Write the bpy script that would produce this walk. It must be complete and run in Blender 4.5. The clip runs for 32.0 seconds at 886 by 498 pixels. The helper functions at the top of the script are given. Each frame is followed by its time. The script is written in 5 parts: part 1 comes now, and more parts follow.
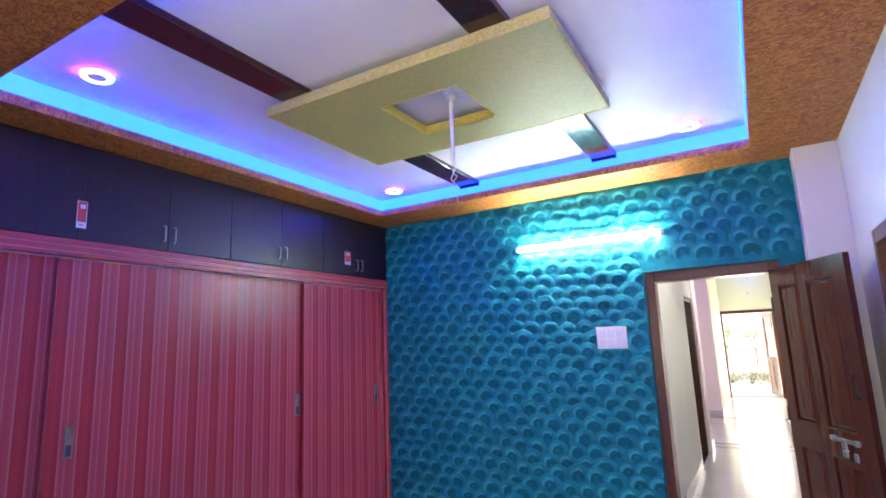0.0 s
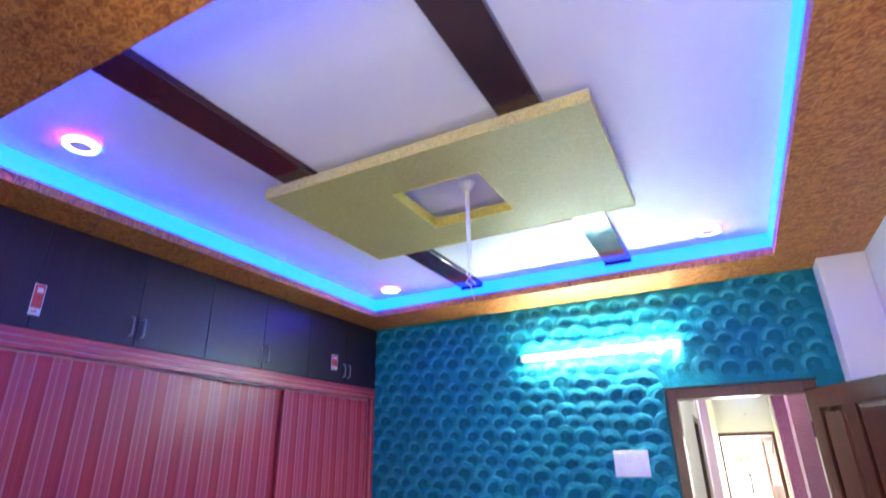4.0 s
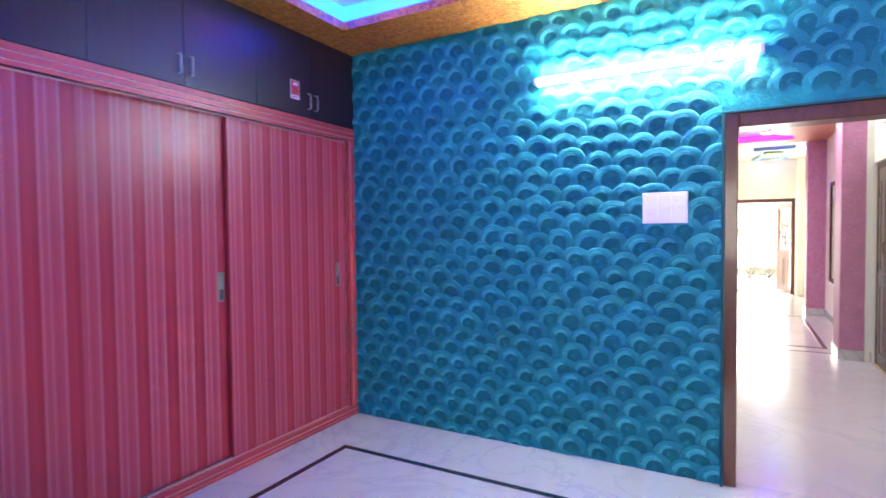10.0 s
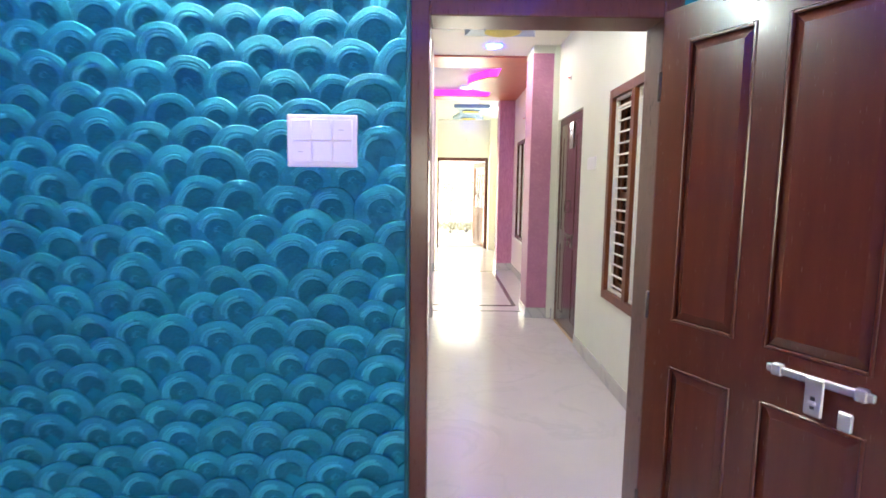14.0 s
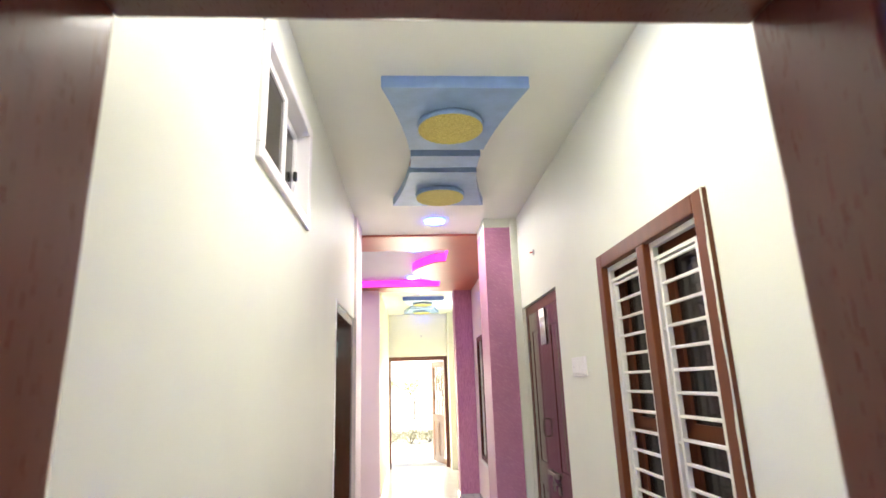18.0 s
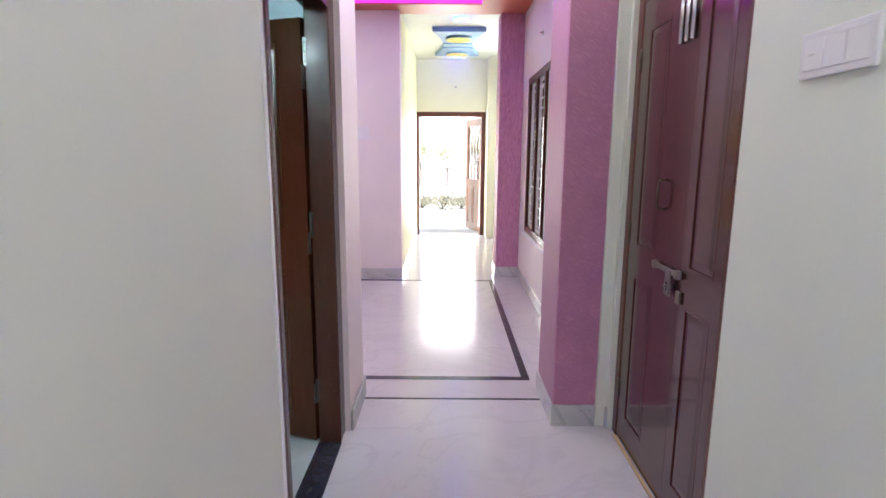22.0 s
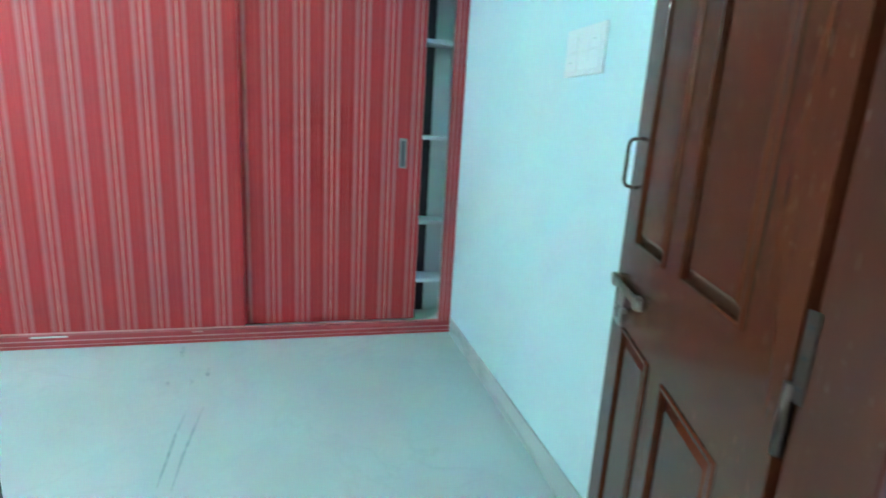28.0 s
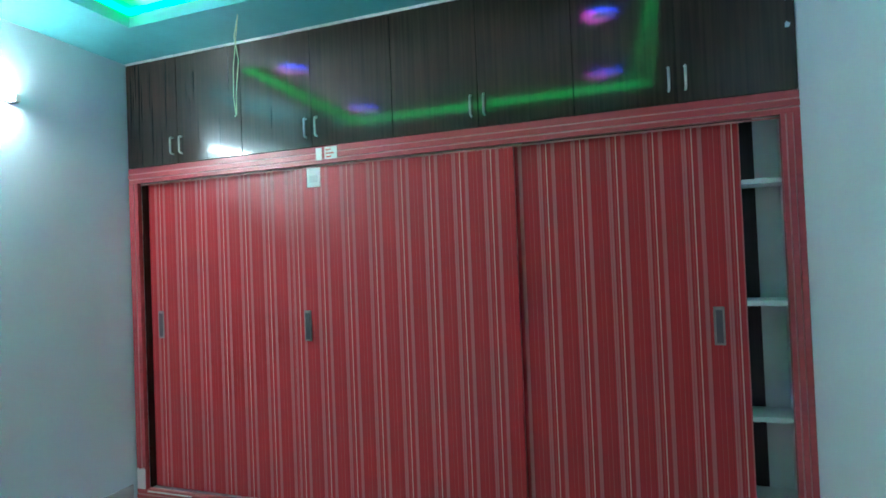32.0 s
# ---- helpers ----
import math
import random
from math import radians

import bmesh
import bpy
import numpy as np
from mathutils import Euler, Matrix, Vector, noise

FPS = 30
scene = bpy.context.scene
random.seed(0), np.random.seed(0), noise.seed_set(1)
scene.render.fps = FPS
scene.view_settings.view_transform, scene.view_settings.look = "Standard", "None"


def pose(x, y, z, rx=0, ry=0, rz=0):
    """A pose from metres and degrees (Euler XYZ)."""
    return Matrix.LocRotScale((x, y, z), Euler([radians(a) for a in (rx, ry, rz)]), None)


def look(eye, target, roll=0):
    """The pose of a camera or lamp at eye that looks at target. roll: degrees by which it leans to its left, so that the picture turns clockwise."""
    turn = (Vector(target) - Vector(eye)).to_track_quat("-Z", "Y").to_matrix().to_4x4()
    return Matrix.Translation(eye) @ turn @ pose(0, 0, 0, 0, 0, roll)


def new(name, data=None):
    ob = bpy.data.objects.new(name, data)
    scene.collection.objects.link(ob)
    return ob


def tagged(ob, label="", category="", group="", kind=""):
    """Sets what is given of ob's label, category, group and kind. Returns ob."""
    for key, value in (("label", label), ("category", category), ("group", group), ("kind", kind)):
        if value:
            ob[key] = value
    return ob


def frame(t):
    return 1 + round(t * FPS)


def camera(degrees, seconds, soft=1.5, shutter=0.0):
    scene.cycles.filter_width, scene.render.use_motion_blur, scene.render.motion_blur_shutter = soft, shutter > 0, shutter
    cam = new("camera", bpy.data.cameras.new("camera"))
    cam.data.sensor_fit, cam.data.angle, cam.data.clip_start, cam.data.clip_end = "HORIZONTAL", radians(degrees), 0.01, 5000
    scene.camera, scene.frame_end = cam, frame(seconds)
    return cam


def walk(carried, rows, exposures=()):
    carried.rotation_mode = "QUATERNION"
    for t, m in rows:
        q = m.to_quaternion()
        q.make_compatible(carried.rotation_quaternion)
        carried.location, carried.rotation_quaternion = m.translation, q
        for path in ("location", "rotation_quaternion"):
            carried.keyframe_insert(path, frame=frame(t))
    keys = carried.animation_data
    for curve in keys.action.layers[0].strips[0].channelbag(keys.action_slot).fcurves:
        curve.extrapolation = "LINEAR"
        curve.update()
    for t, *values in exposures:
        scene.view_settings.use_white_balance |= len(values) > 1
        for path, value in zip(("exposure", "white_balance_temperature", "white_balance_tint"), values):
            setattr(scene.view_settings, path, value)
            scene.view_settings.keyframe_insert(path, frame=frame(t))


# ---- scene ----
cam = camera(79.8, 32.0, soft=1.6, shutter=0.6)
PATH = [
    (0, 0, 0, 1.62, 100.1, 2.3, 30.4),
    (0.5, -0.014, 0.009, 1.643, 102.4, 2.7, 30.7),
    (1, -0.036, 0.032, 1.658, 106.9, 2.5, 30.5),
    (1.5, -0.071, 0.047, 1.681, 114.2, 1.9, 29.5),
    (2, -0.124, 0.078, 1.704, 119.3, 1.8, 28.3),
    (2.5, -0.166, 0.106, 1.719, 120.9, 2.3, 27.5),
    (4.5, -0.342, 0.259, 1.628, 106.2, 0, 29.2),
    (5, -0.342, 0.303, 1.59, 100.9, -0.2, 32.3),
    (5.5, -0.357, 0.391, 1.559, 96.7, 0.9, 36.1),
    (6, -0.38, 0.491, 1.544, 93.5, 0.7, 39.2),
    (6.5, -0.38, 0.553, 1.529, 91.8, 0.2, 43.5),
    (7, -0.4, 0.602, 1.506, 90.4, 0.4, 50.6),
    (7.5, -0.433, 0.628, 1.491, 89.3, 1.3, 57.2),
    (8, -0.484, 0.686, 1.476, 88.2, 1.6, 58),
    (8.5, -0.555, 0.794, 1.476, 88, 1.1, 52.6),
    (9, -0.641, 0.929, 1.491, 87.8, 0.6, 43.7),
    (9.5, -0.67, 1.07, 1.498, 87.9, 0.6, 34.6),
    (10, -0.683, 1.229, 1.483, 88.1, 0.6, 29.1),
    (10.5, -0.7, 1.395, 1.476, 88.1, 0.2, 27.2),
    (11, -0.701, 1.579, 1.491, 88, -0.7, 25.5),
    (11.5, -0.714, 1.738, 1.483, 87.9, -0.9, 23.7),
    (12, -0.746, 1.93, 1.468, 87.8, -1, 18.6),
    (12.5, -0.781, 2.112, 1.468, 86.2, -0.4, 12.1),
    (13, -0.764, 2.297, 1.46, 83.5, 0, 5.4),
    (13.5, -0.705, 2.498, 1.438, 83.4, 0, 1.8),
    (14, -0.632, 2.706, 1.453, 83.3, -0.7, 0),
    (14.5, -0.575, 2.88, 1.468, 83.4, -1.4, -1.5),
    (16.5, -0.449, 3.691, 1.483, 87.7, 1.5, -8.2),
    (17, -0.394, 3.9, 1.506, 90.9, 1, -5.4),
    (17.5, -0.345, 4.044, 1.574, 97.7, 1.1, -3.05),
    (18, -0.326, 4.218, 1.597, 104.2, 1.8, -3.35),
    (18.5, -0.307, 4.395, 1.597, 104.2, 1.7, -3.1),
    (19, -0.287, 4.617, 1.582, 99.2, 1.9, -2.9),
    (19.5, -0.284, 4.838, 1.544, 94, 1.8, -2.2),
    (20, -0.267, 5.068, 1.506, 91.1, 1.6, -0.3),
    (20.5, -0.257, 5.249, 1.491, 88.1, 0.5, 0.5),
    (21, -0.26, 5.466, 1.453, 84.7, -1, 0.5),
    (21.5, -0.278, 5.71, 1.43, 81.6, -1.1, 0.2),
    (22, -0.263, 5.912, 1.43, 79.8, -0.3, 0.3),
    (22.5, -0.239, 6.084, 1.407, 79.4, -0.1, 0.7),
    (23, -0.183, 6.275, 1.415, 79.3, -0.4, 4.5),
    (23.5, -0.148, 6.443, 1.43, 78.9, -1.8, 9.9),
    (24, -0.121, 6.609, 1.422, 78.7, -2.9, 14.6),
    (24.5, -0.118, 6.786, 1.422, 78.2, -3.4, 17.4),
    (25, -0.121, 6.959, 1.43, 77.6, -1.8, 22.4),
    (25.5, -0.124, 7.116, 1.415, 77.2, -2.2, 32),
    (27.5, -0.350, 7.729, 1.356, 76.19, -4.59, 67.83),
    (28, -0.425, 7.770, 1.351, 76.60, -3.31, 75.78),
    (28.5, -0.480, 7.843, 1.384, 78.12, -3.33, 85.81),
    (29, -0.542, 7.915, 1.430, 79.39, -3.24, 97.38),
    (29.5, -0.590, 7.942, 1.460, 81.23, -3.11, 105.55),
    (30, -0.630, 7.947, 1.472, 82.95, -1.43, 109.52),
    (30.5, -0.711, 7.945, 1.482, 85.44, -0.08, 110.76),
    (31, -0.795, 7.932, 1.505, 88.06, 1.05, 109.15),
    (31.5, -0.865, 7.926, 1.515, 89.28, 2.03, 108.37),
    (32, -0.912, 7.928, 1.521, 91.02, 2.28, 108.56),
]
EXPOSURES = [
    (0, 0.7, 6900, 7), (2, 0.62, 6550, 5), (3, 0.68, 6450, 6), (5, 0.95, 6600, 9), (7, 1.25, 6050, 16), (9, 1.5, 6350, 17), (10, 1.15, 6800, 12), (11, 1.3, 6900, 10), (13, 1.25, 7000, 6), (14, 1.1, 7200, 3),
    (16.8, 1.42, 7500, 4), (18.0, 0.98, 7300, 5), (18.9, 0.40, 6800, 6), (20.0, 0.03, 6400, 13), (21.0, 0.40, 6250, 14), (22.0, 0.65, 6200, 11), (24.0, 0.6, 6200, 11), (25.5, 0.62, 6250, 10),
    (27.5, 1.42, 5760, -5), (29, 1.66, 5680, -2), (30.2, 1.06, 5780, 3), (31, 0.61, 5880, 4), (32, 0.52, 5980, 6)]
walk(cam, [(t, pose(*p)) for t, *p in PATH], EXPOSURES)

# ---- world and sun ----
sky = bpy.data.worlds.new("sky")
scene.world = sky
sky.use_nodes = True
wn = sky.node_tree.nodes
sky_tex = wn.new("ShaderNodeTexSky")
sky_tex.sky_type, sky_tex.sun_disc = "NISHITA", False
sky_tex.sun_elevation, sky_tex.sun_rotation = radians(56), radians(250)
wn["Background"].inputs[1].default_value = 0.15
sky.node_tree.links.new(sky_tex.outputs[0], wn["Background"].inputs[0])
sun = new("sun", bpy.data.lights.new("sun", "SUN"))
sun.data.energy, sun.data.angle, sun.data.color = 5.0, radians(0.5), (1, 0.95, 0.86)
sun.matrix_world = look((0, 0, 40), (7, 2.5, 29))

TUBE_POWER = 138.0      # radiance of the tube lights
TUBE_POWER_2 = 128.0
TUBE_POWER_3 = 60.0
LED_BLUE = (0.0, 0.38, 13.5)
LED_GREEN = (0.05, 5.2, 0.9)
LED_PINK = (1.15, 0.035, 1.15)
DOWNLIGHT = 13.0        # watts of each ceiling downlight


def area_lamp(name, at, target, size, watts, color):
    lamp = new(name, bpy.data.lights.new(name, "AREA"))
    lamp.data.shape, lamp.data.size, lamp.data.size_y = "RECTANGLE", size[0], size[1]
    lamp.data.energy, lamp.data.color = watts, color
    lamp.matrix_world = look(at, target)
    return lamp


# daylight that comes in by the open front door
area_lamp("door_daylight", (-0.2, 15.6, 1.1), (-0.2, 10, 0.7), (0.95, 2.0), 34, (1, 0.95, 0.88))
# daylight that comes in by the window behind the start
area_lamp("window_daylight", (-0.45, -1.66, 1.6), (-0.45, 0, 1.5), (1.3, 1.2), 52, (1, 0.93, 0.84))


# ---- materials ----
def mat(name, base, rough=0.5, metal=0.0, vary=0.08, scale=6.0, bump=0.0, bump_scale=60.0, stretch=(1, 1, 1), spec=0.5, each=0.0, coat=0.0):
    """A painted, stained or bare surface: broad tone variation, fine relief, and a little change of gloss."""
    m = bpy.data.materials.new(name)
    m.use_nodes = True
    n, l = m.node_tree.nodes, m.node_tree.links
    b = n["Principled BSDF"]
    tc, mp = n.new("ShaderNodeTexCoord"), n.new("ShaderNodeMapping")
    mp.inputs["Scale"].default_value = stretch
    l.new(tc.outputs["Object"], mp.inputs[0])
    big, fine = n.new("ShaderNodeTexNoise"), n.new("ShaderNodeTexNoise")
    big.inputs["Scale"].default_value, big.inputs["Detail"].default_value = scale, 5
    fine.inputs["Scale"].default_value, fine.inputs["Detail"].default_value = bump_scale, 4
    l.new(mp.outputs[0], big.inputs["Vector"]), l.new(mp.outputs[0], fine.inputs["Vector"])
    mix = n.new("ShaderNodeMix")
    mix.data_type = "RGBA"
    lo, hi = [max(0, c * (1 - vary)) for c in base], [min(1, c * (1 + vary)) for c in base]
    mix.inputs[6].default_value, mix.inputs[7].default_value = (*lo, 1), (*hi, 1)
    mid = n.new("ShaderNodeMath")
    mid.operation, mid.use_clamp = "MULTIPLY_ADD", True
    mid.inputs[1].default_value, mid.inputs[2].default_value = 2.4, -0.7
    l.new(big.outputs[0], mid.inputs[0])
    l.new(mid.outputs[0], mix.inputs[0])
    color = mix.outputs[2]
    if each:
        info, hsv = n.new("ShaderNodeObjectInfo"), n.new("ShaderNodeHueSaturation")
        k = n.new("ShaderNodeMath")
        k.operation = "MULTIPLY_ADD"
        k.inputs[1].default_value, k.inputs[2].default_value = each * 2, 1 - each
        l.new(info.outputs["Random"], k.inputs[0])
        l.new(k.outputs[0], hsv.inputs["Value"]), l.new(color, hsv.inputs["Color"])
        color = hsv.outputs[0]
    l.new(color, b.inputs["Base Color"])
    gl = n.new("ShaderNodeMath")
    gl.operation, gl.use_clamp = "MULTIPLY_ADD", True
    gl.inputs[1].default_value, gl.inputs[2].default_value = 0.18, rough - 0.09
    l.new(fine.outputs[0], gl.inputs[0]), l.new(gl.outputs[0], b.inputs["Roughness"])
    b.inputs["Metallic"].default_value, b.inputs["Specular IOR Level"].default_value = metal, spec
    b.inputs["Coat Weight"].default_value, b.inputs["Coat Roughness"].default_value = coat, 0.08
    if bump:
        bp = n.new("ShaderNodeBump")
        bp.inputs["Strength"].default_value, bp.inputs["Distance"].default_value = bump, 0.01
        l.new(fine.outputs[0], bp.inputs["Height"]), l.new(bp.outputs[0], b.inputs["Normal"])
    return m


def glow(name, color, strength=1.0):
    m = bpy.data.materials.new(name)
    m.use_nodes = True
    b = m.node_tree.nodes["Principled BSDF"]
    b.inputs["Base Color"].default_value = (0.08, 0.08, 0.08, 1)
    b.inputs["Emission Color"].default_value, b.inputs["Emission Strength"].default_value = (*color, 1), strength
    return m


def flakes(name, dark, light, scale, stretch, rough=0.6, bump=0.5, slant=(0, 0, 0.4), warp=1.6):
    """Rough plaster with combed flakes of two tones."""
    m = bpy.data.materials.new(name)
    m.use_nodes = True
    n, l = m.node_tree.nodes, m.node_tree.links
    b = n["Principled BSDF"]
    tc, mp = n.new("ShaderNodeTexCoord"), n.new("ShaderNodeMapping")
    mp.inputs["Scale"].default_value = stretch
    mp.inputs["Rotation"].default_value = slant
    l.new(tc.outputs["Object"], mp.inputs[0])
    no = n.new("ShaderNodeTexNoise")
    no.inputs["Scale"].default_value, no.inputs["Detail"].default_value, no.inputs["Distortion"].default_value = scale, 2.5, warp
    l.new(mp.outputs[0], no.inputs["Vector"])
    ra = n.new("ShaderNodeValToRGB")
    ra.color_ramp.elements[0].position, ra.color_ramp.elements[1].position = 0.38, 0.62
    ra.color_ramp.elements[0].color, ra.color_ramp.elements[1].color = (*dark, 1), (*light, 1)
    l.new(no.outputs[0], ra.inputs[0]), l.new(ra.outputs[0], b.inputs["Base Color"])
    b.inputs["Roughness"].default_value = rough
    bp = n.new("ShaderNodeBump")
    bp.inputs["Strength"].default_value, bp.inputs["Distance"].default_value = bump, 0.01
    l.new(no.outputs[0], bp.inputs["Height"]), l.new(bp.outputs[0], b.inputs["Normal"])
    return m


def strokes(name, base, lit_ridge):
    """Stucco combed with short slanting strokes whose ridges are painted paler, as if catching light."""
    m = bpy.data.materials.new(name)
    m.use_nodes = True
    n, l = m.node_tree.nodes, m.node_tree.links
    b = n["Principled BSDF"]
    tc, turn, scale = n.new("ShaderNodeTexCoord"), n.new("ShaderNodeMapping"), n.new("ShaderNodeMapping")
    turn.inputs["Rotation"].default_value = (0, radians(-33), 0)
    scale.inputs["Scale"].default_value = (26, 40, 150)
    l.new(tc.outputs["Object"], turn.inputs[0]), l.new(turn.outputs[0], scale.inputs[0])
    no, broad = n.new("ShaderNodeTexNoise"), n.new("ShaderNodeTexNoise")
    no.inputs["Scale"].default_value, no.inputs["Detail"].default_value, no.inputs["Distortion"].default_value = 1.0, 2, 0.7
    broad.inputs["Scale"].default_value, broad.inputs["Detail"].default_value = 5, 3
    l.new(scale.outputs[0], no.inputs["Vector"]), l.new(tc.outputs["Object"], broad.inputs["Vector"])
    ra = n.new("ShaderNodeValToRGB")
    ra.color_ramp.elements[0].position, ra.color_ramp.elements[1].position = 0.52, 0.72
    ra.color_ramp.elements[0].color, ra.color_ramp.elements[1].color = (*base, 1), (*lit_ridge, 1)
    hsv, k = n.new("ShaderNodeHueSaturation"), n.new("ShaderNodeMath")
    k.operation = "MULTIPLY_ADD"
    k.inputs[1].default_value, k.inputs[2].default_value = 0.5, 0.75
    l.new(broad.outputs[0], k.inputs[0]), l.new(k.outputs[0], hsv.inputs["Value"])
    l.new(no.outputs[0], ra.inputs[0]), l.new(ra.outputs[0], hsv.inputs["Color"]), l.new(hsv.outputs[0], b.inputs["Base Color"])
    b.inputs["Roughness"].default_value = 0.5
    bp = n.new("ShaderNodeBump")
    bp.inputs["Strength"].default_value, bp.inputs["Distance"].default_value = 0.5, 0.004
    l.new(no.outputs[0], bp.inputs["Height"]), l.new(bp.outputs[0], b.inputs["Normal"])
    return m


def striped_laminate(name, red, pink, line, phase, soft=False):
    """Printed laminate: a broad pale band and fine pale lines on red, again and again along y, with a fine wood grain."""
    m = bpy.data.materials.new(name)
    m.use_nodes = True
    n, l = m.node_tree.nodes, m.node_tree.links
    b = n["Principled BSDF"]
    tc, sep = n.new("ShaderNodeTexCoord"), n.new("ShaderNodeSeparateXYZ")
    l.new(tc.outputs["Object"], sep.inputs[0])
    per = n.new("ShaderNodeMath")
    per.operation = "MULTIPLY_ADD"
    per.inputs[1].default_value, per.inputs[2].default_value = 1 / 0.171, -phase / 0.171
    fr = n.new("ShaderNodeMath")
    fr.operation = "FRACT"
    l.new(sep.outputs["Y"], per.inputs[0]), l.new(per.outputs[0], fr.inputs[0])
    ra = n.new("ShaderNodeValToRGB")
    ra.color_ramp.interpolation = "LINEAR" if soft else "CONSTANT"
    deep = tuple(c * 0.78 for c in red)
    dull = tuple((a + b) / 2 for a, b in zip(red, pink))
    stops = ((0, pink), (0.045, dull), (0.06, pink), (0.125, deep), (0.15, red), (0.185, dull), (0.20, red), (0.25, line), (0.285, deep), (0.31, red), (0.40, dull), (0.42, pink), (0.52, deep), (0.545, red), (0.68, dull), (0.695, red), (0.80, dull), (0.82, red), (0.93, deep), (0.95, red))
    if soft:
        stops = ((0, line), (0.045, line), (0.07, pink), (0.20, pink), (0.215, line), (0.235, line), (0.255, pink), (0.37, dull), (0.41, pink), (0.50, pink), (0.525, line), (0.56, line), (0.59, deep), (0.63, red), (0.76, red), (0.775, dull), (0.80, red), (0.95, deep), (0.985, red))
    e = ra.color_ramp.elements
    e[0].position, e[0].color = 0, (*stops[0][1], 1)
    e[1].position, e[1].color = 1, (*red, 1)
    for at, c in stops[1:]:
        e.new(at).color = (*c, 1)
    l.new(fr.outputs[0], ra.inputs[0])
    mp, no = n.new("ShaderNodeMapping"), n.new("ShaderNodeTexNoise")
    mp.inputs["Scale"].default_value = (60, 60, 0.7)
    no.inputs["Scale"].default_value, no.inputs["Detail"].default_value = 4, 4
    l.new(tc.outputs["Object"], mp.inputs[0]), l.new(mp.outputs[0], no.inputs["Vector"])
    hsv, k = n.new("ShaderNodeHueSaturation"), n.new("ShaderNodeMath")
    k.operation = "MULTIPLY_ADD"
    k.inputs[1].default_value, k.inputs[2].default_value = 0.5, 0.75
    l.new(no.outputs[0], k.inputs[0]), l.new(k.outputs[0], hsv.inputs["Value"])
    l.new(ra.outputs[0], hsv.inputs["Color"]), l.new(hsv.outputs[0], b.inputs["Base Color"])
    b.inputs["Roughness"].default_value, b.inputs["Specular IOR Level"].default_value = 0.33, 0.32
    bp = n.new("ShaderNodeBump")
    bp.inputs["Strength"].default_value, bp.inputs["Distance"].default_value = 0.12, 0.003
    l.new(no.outputs[0], bp.inputs["Height"]), l.new(bp.outputs[0], b.inputs["Normal"])
    return m


def marble(name, base, vein, rough):
    """Polished marble slabs with soft clouds, grey veins and faint slab joints."""
    m = bpy.data.materials.new(name)
    m.use_nodes = True
    n, l = m.node_tree.nodes, m.node_tree.links
    b = n["Principled BSDF"]
    tc = n.new("ShaderNodeTexCoord")
    cl, ve = n.new("ShaderNodeTexNoise"), n.new("ShaderNodeTexNoise")
    cl.inputs["Scale"].default_value, cl.inputs["Detail"].default_value = 1.6, 6
    ve.inputs["Scale"].default_value, ve.inputs["Detail"].default_value, ve.inputs["Distortion"].default_value = 1.1, 8, 2.2
    l.new(tc.outputs["Object"], cl.inputs["Vector"]), l.new(tc.outputs["Object"], ve.inputs["Vector"])
    sub, ab = n.new("ShaderNodeMath"), n.new("ShaderNodeMath")
    sub.operation, ab.operation = "SUBTRACT", "ABSOLUTE"
    sub.inputs[1].default_value = 0.5
    l.new(ve.outputs[0], sub.inputs[0]), l.new(sub.outputs[0], ab.inputs[0])
    vr = n.new("ShaderNodeValToRGB")
    vr.color_ramp.elements[0].color, vr.color_ramp.elements[1].color = (1, 1, 1, 1), (0, 0, 0, 1)
    vr.color_ramp.elements[0].position, vr.color_ramp.elements[1].position = 0.0, 0.035
    l.new(ab.outputs[0], vr.inputs[0])
    k = n.new("ShaderNodeMath")
    k.operation = "MULTIPLY"
    l.new(vr.outputs[0], k.inputs[0]), l.new(cl.outputs[0], k.inputs[1])
    m1, m2 = n.new("ShaderNodeMix"), n.new("ShaderNodeMix")
    m1.data_type = m2.data_type = "RGBA"
    m1.inputs[6].default_value, m1.inputs[7].default_value = (*[c * 0.86 for c in base], 1), (*[min(1, c * 1.08) for c in base], 1)
    l.new(cl.outputs[0], m1.inputs[0])
    m2.inputs[7].default_value = (*vein, 1)
    l.new(m1.outputs[2], m2.inputs[6]), l.new(k.outputs[0], m2.inputs[0])
    l.new(m2.outputs[2], b.inputs["Base Color"])
    gl = n.new("ShaderNodeMath")
    gl.operation = "MULTIPLY_ADD"
    gl.inputs[1].default_value, gl.inputs[2].default_value = 0.07, rough
    l.new(cl.outputs[0], gl.inputs[0]), l.new(gl.outputs[0], b.inputs["Roughness"])
    return m


WHITE = mat("white_paint", (0.74, 0.74, 0.76), 0.6, vary=0.03, scale=2, bump=0.05, bump_scale=90)
CREAM = mat("cream_paint", (0.75, 0.765, 0.685), 0.55, vary=0.03, scale=2, bump=0.05, bump_scale=90)
YELLOW_CREAM = mat("pale_yellow_paint", (0.79, 0.77, 0.66), 0.55, vary=0.03, scale=2, bump=0.05)
PINK = mat("pink_paint", (0.84, 0.74, 0.745), 0.5, vary=0.03, scale=2, bump=0.05, bump_scale=90)
AQUA = mat("pale_aqua_paint", (0.63, 0.74, 0.79), 0.5, vary=0.03, scale=2, bump=0.05, bump_scale=90)
BLUE = mat("blue_wall_paint", (0.002, 0.180, 0.235), 0.6, spec=0.2, vary=0.25, scale=8, bump=0.5, bump_scale=45)
# Two-tone paint; deep and light blue also carry shadow lines and lit crescents.
BLUE_DARK = mat("shaded_deep_blue_paint", (0.002, 0.145, 0.192), 0.55, spec=0.2, vary=0.25, scale=14, bump=0.4, bump_scale=80, each=0.12)
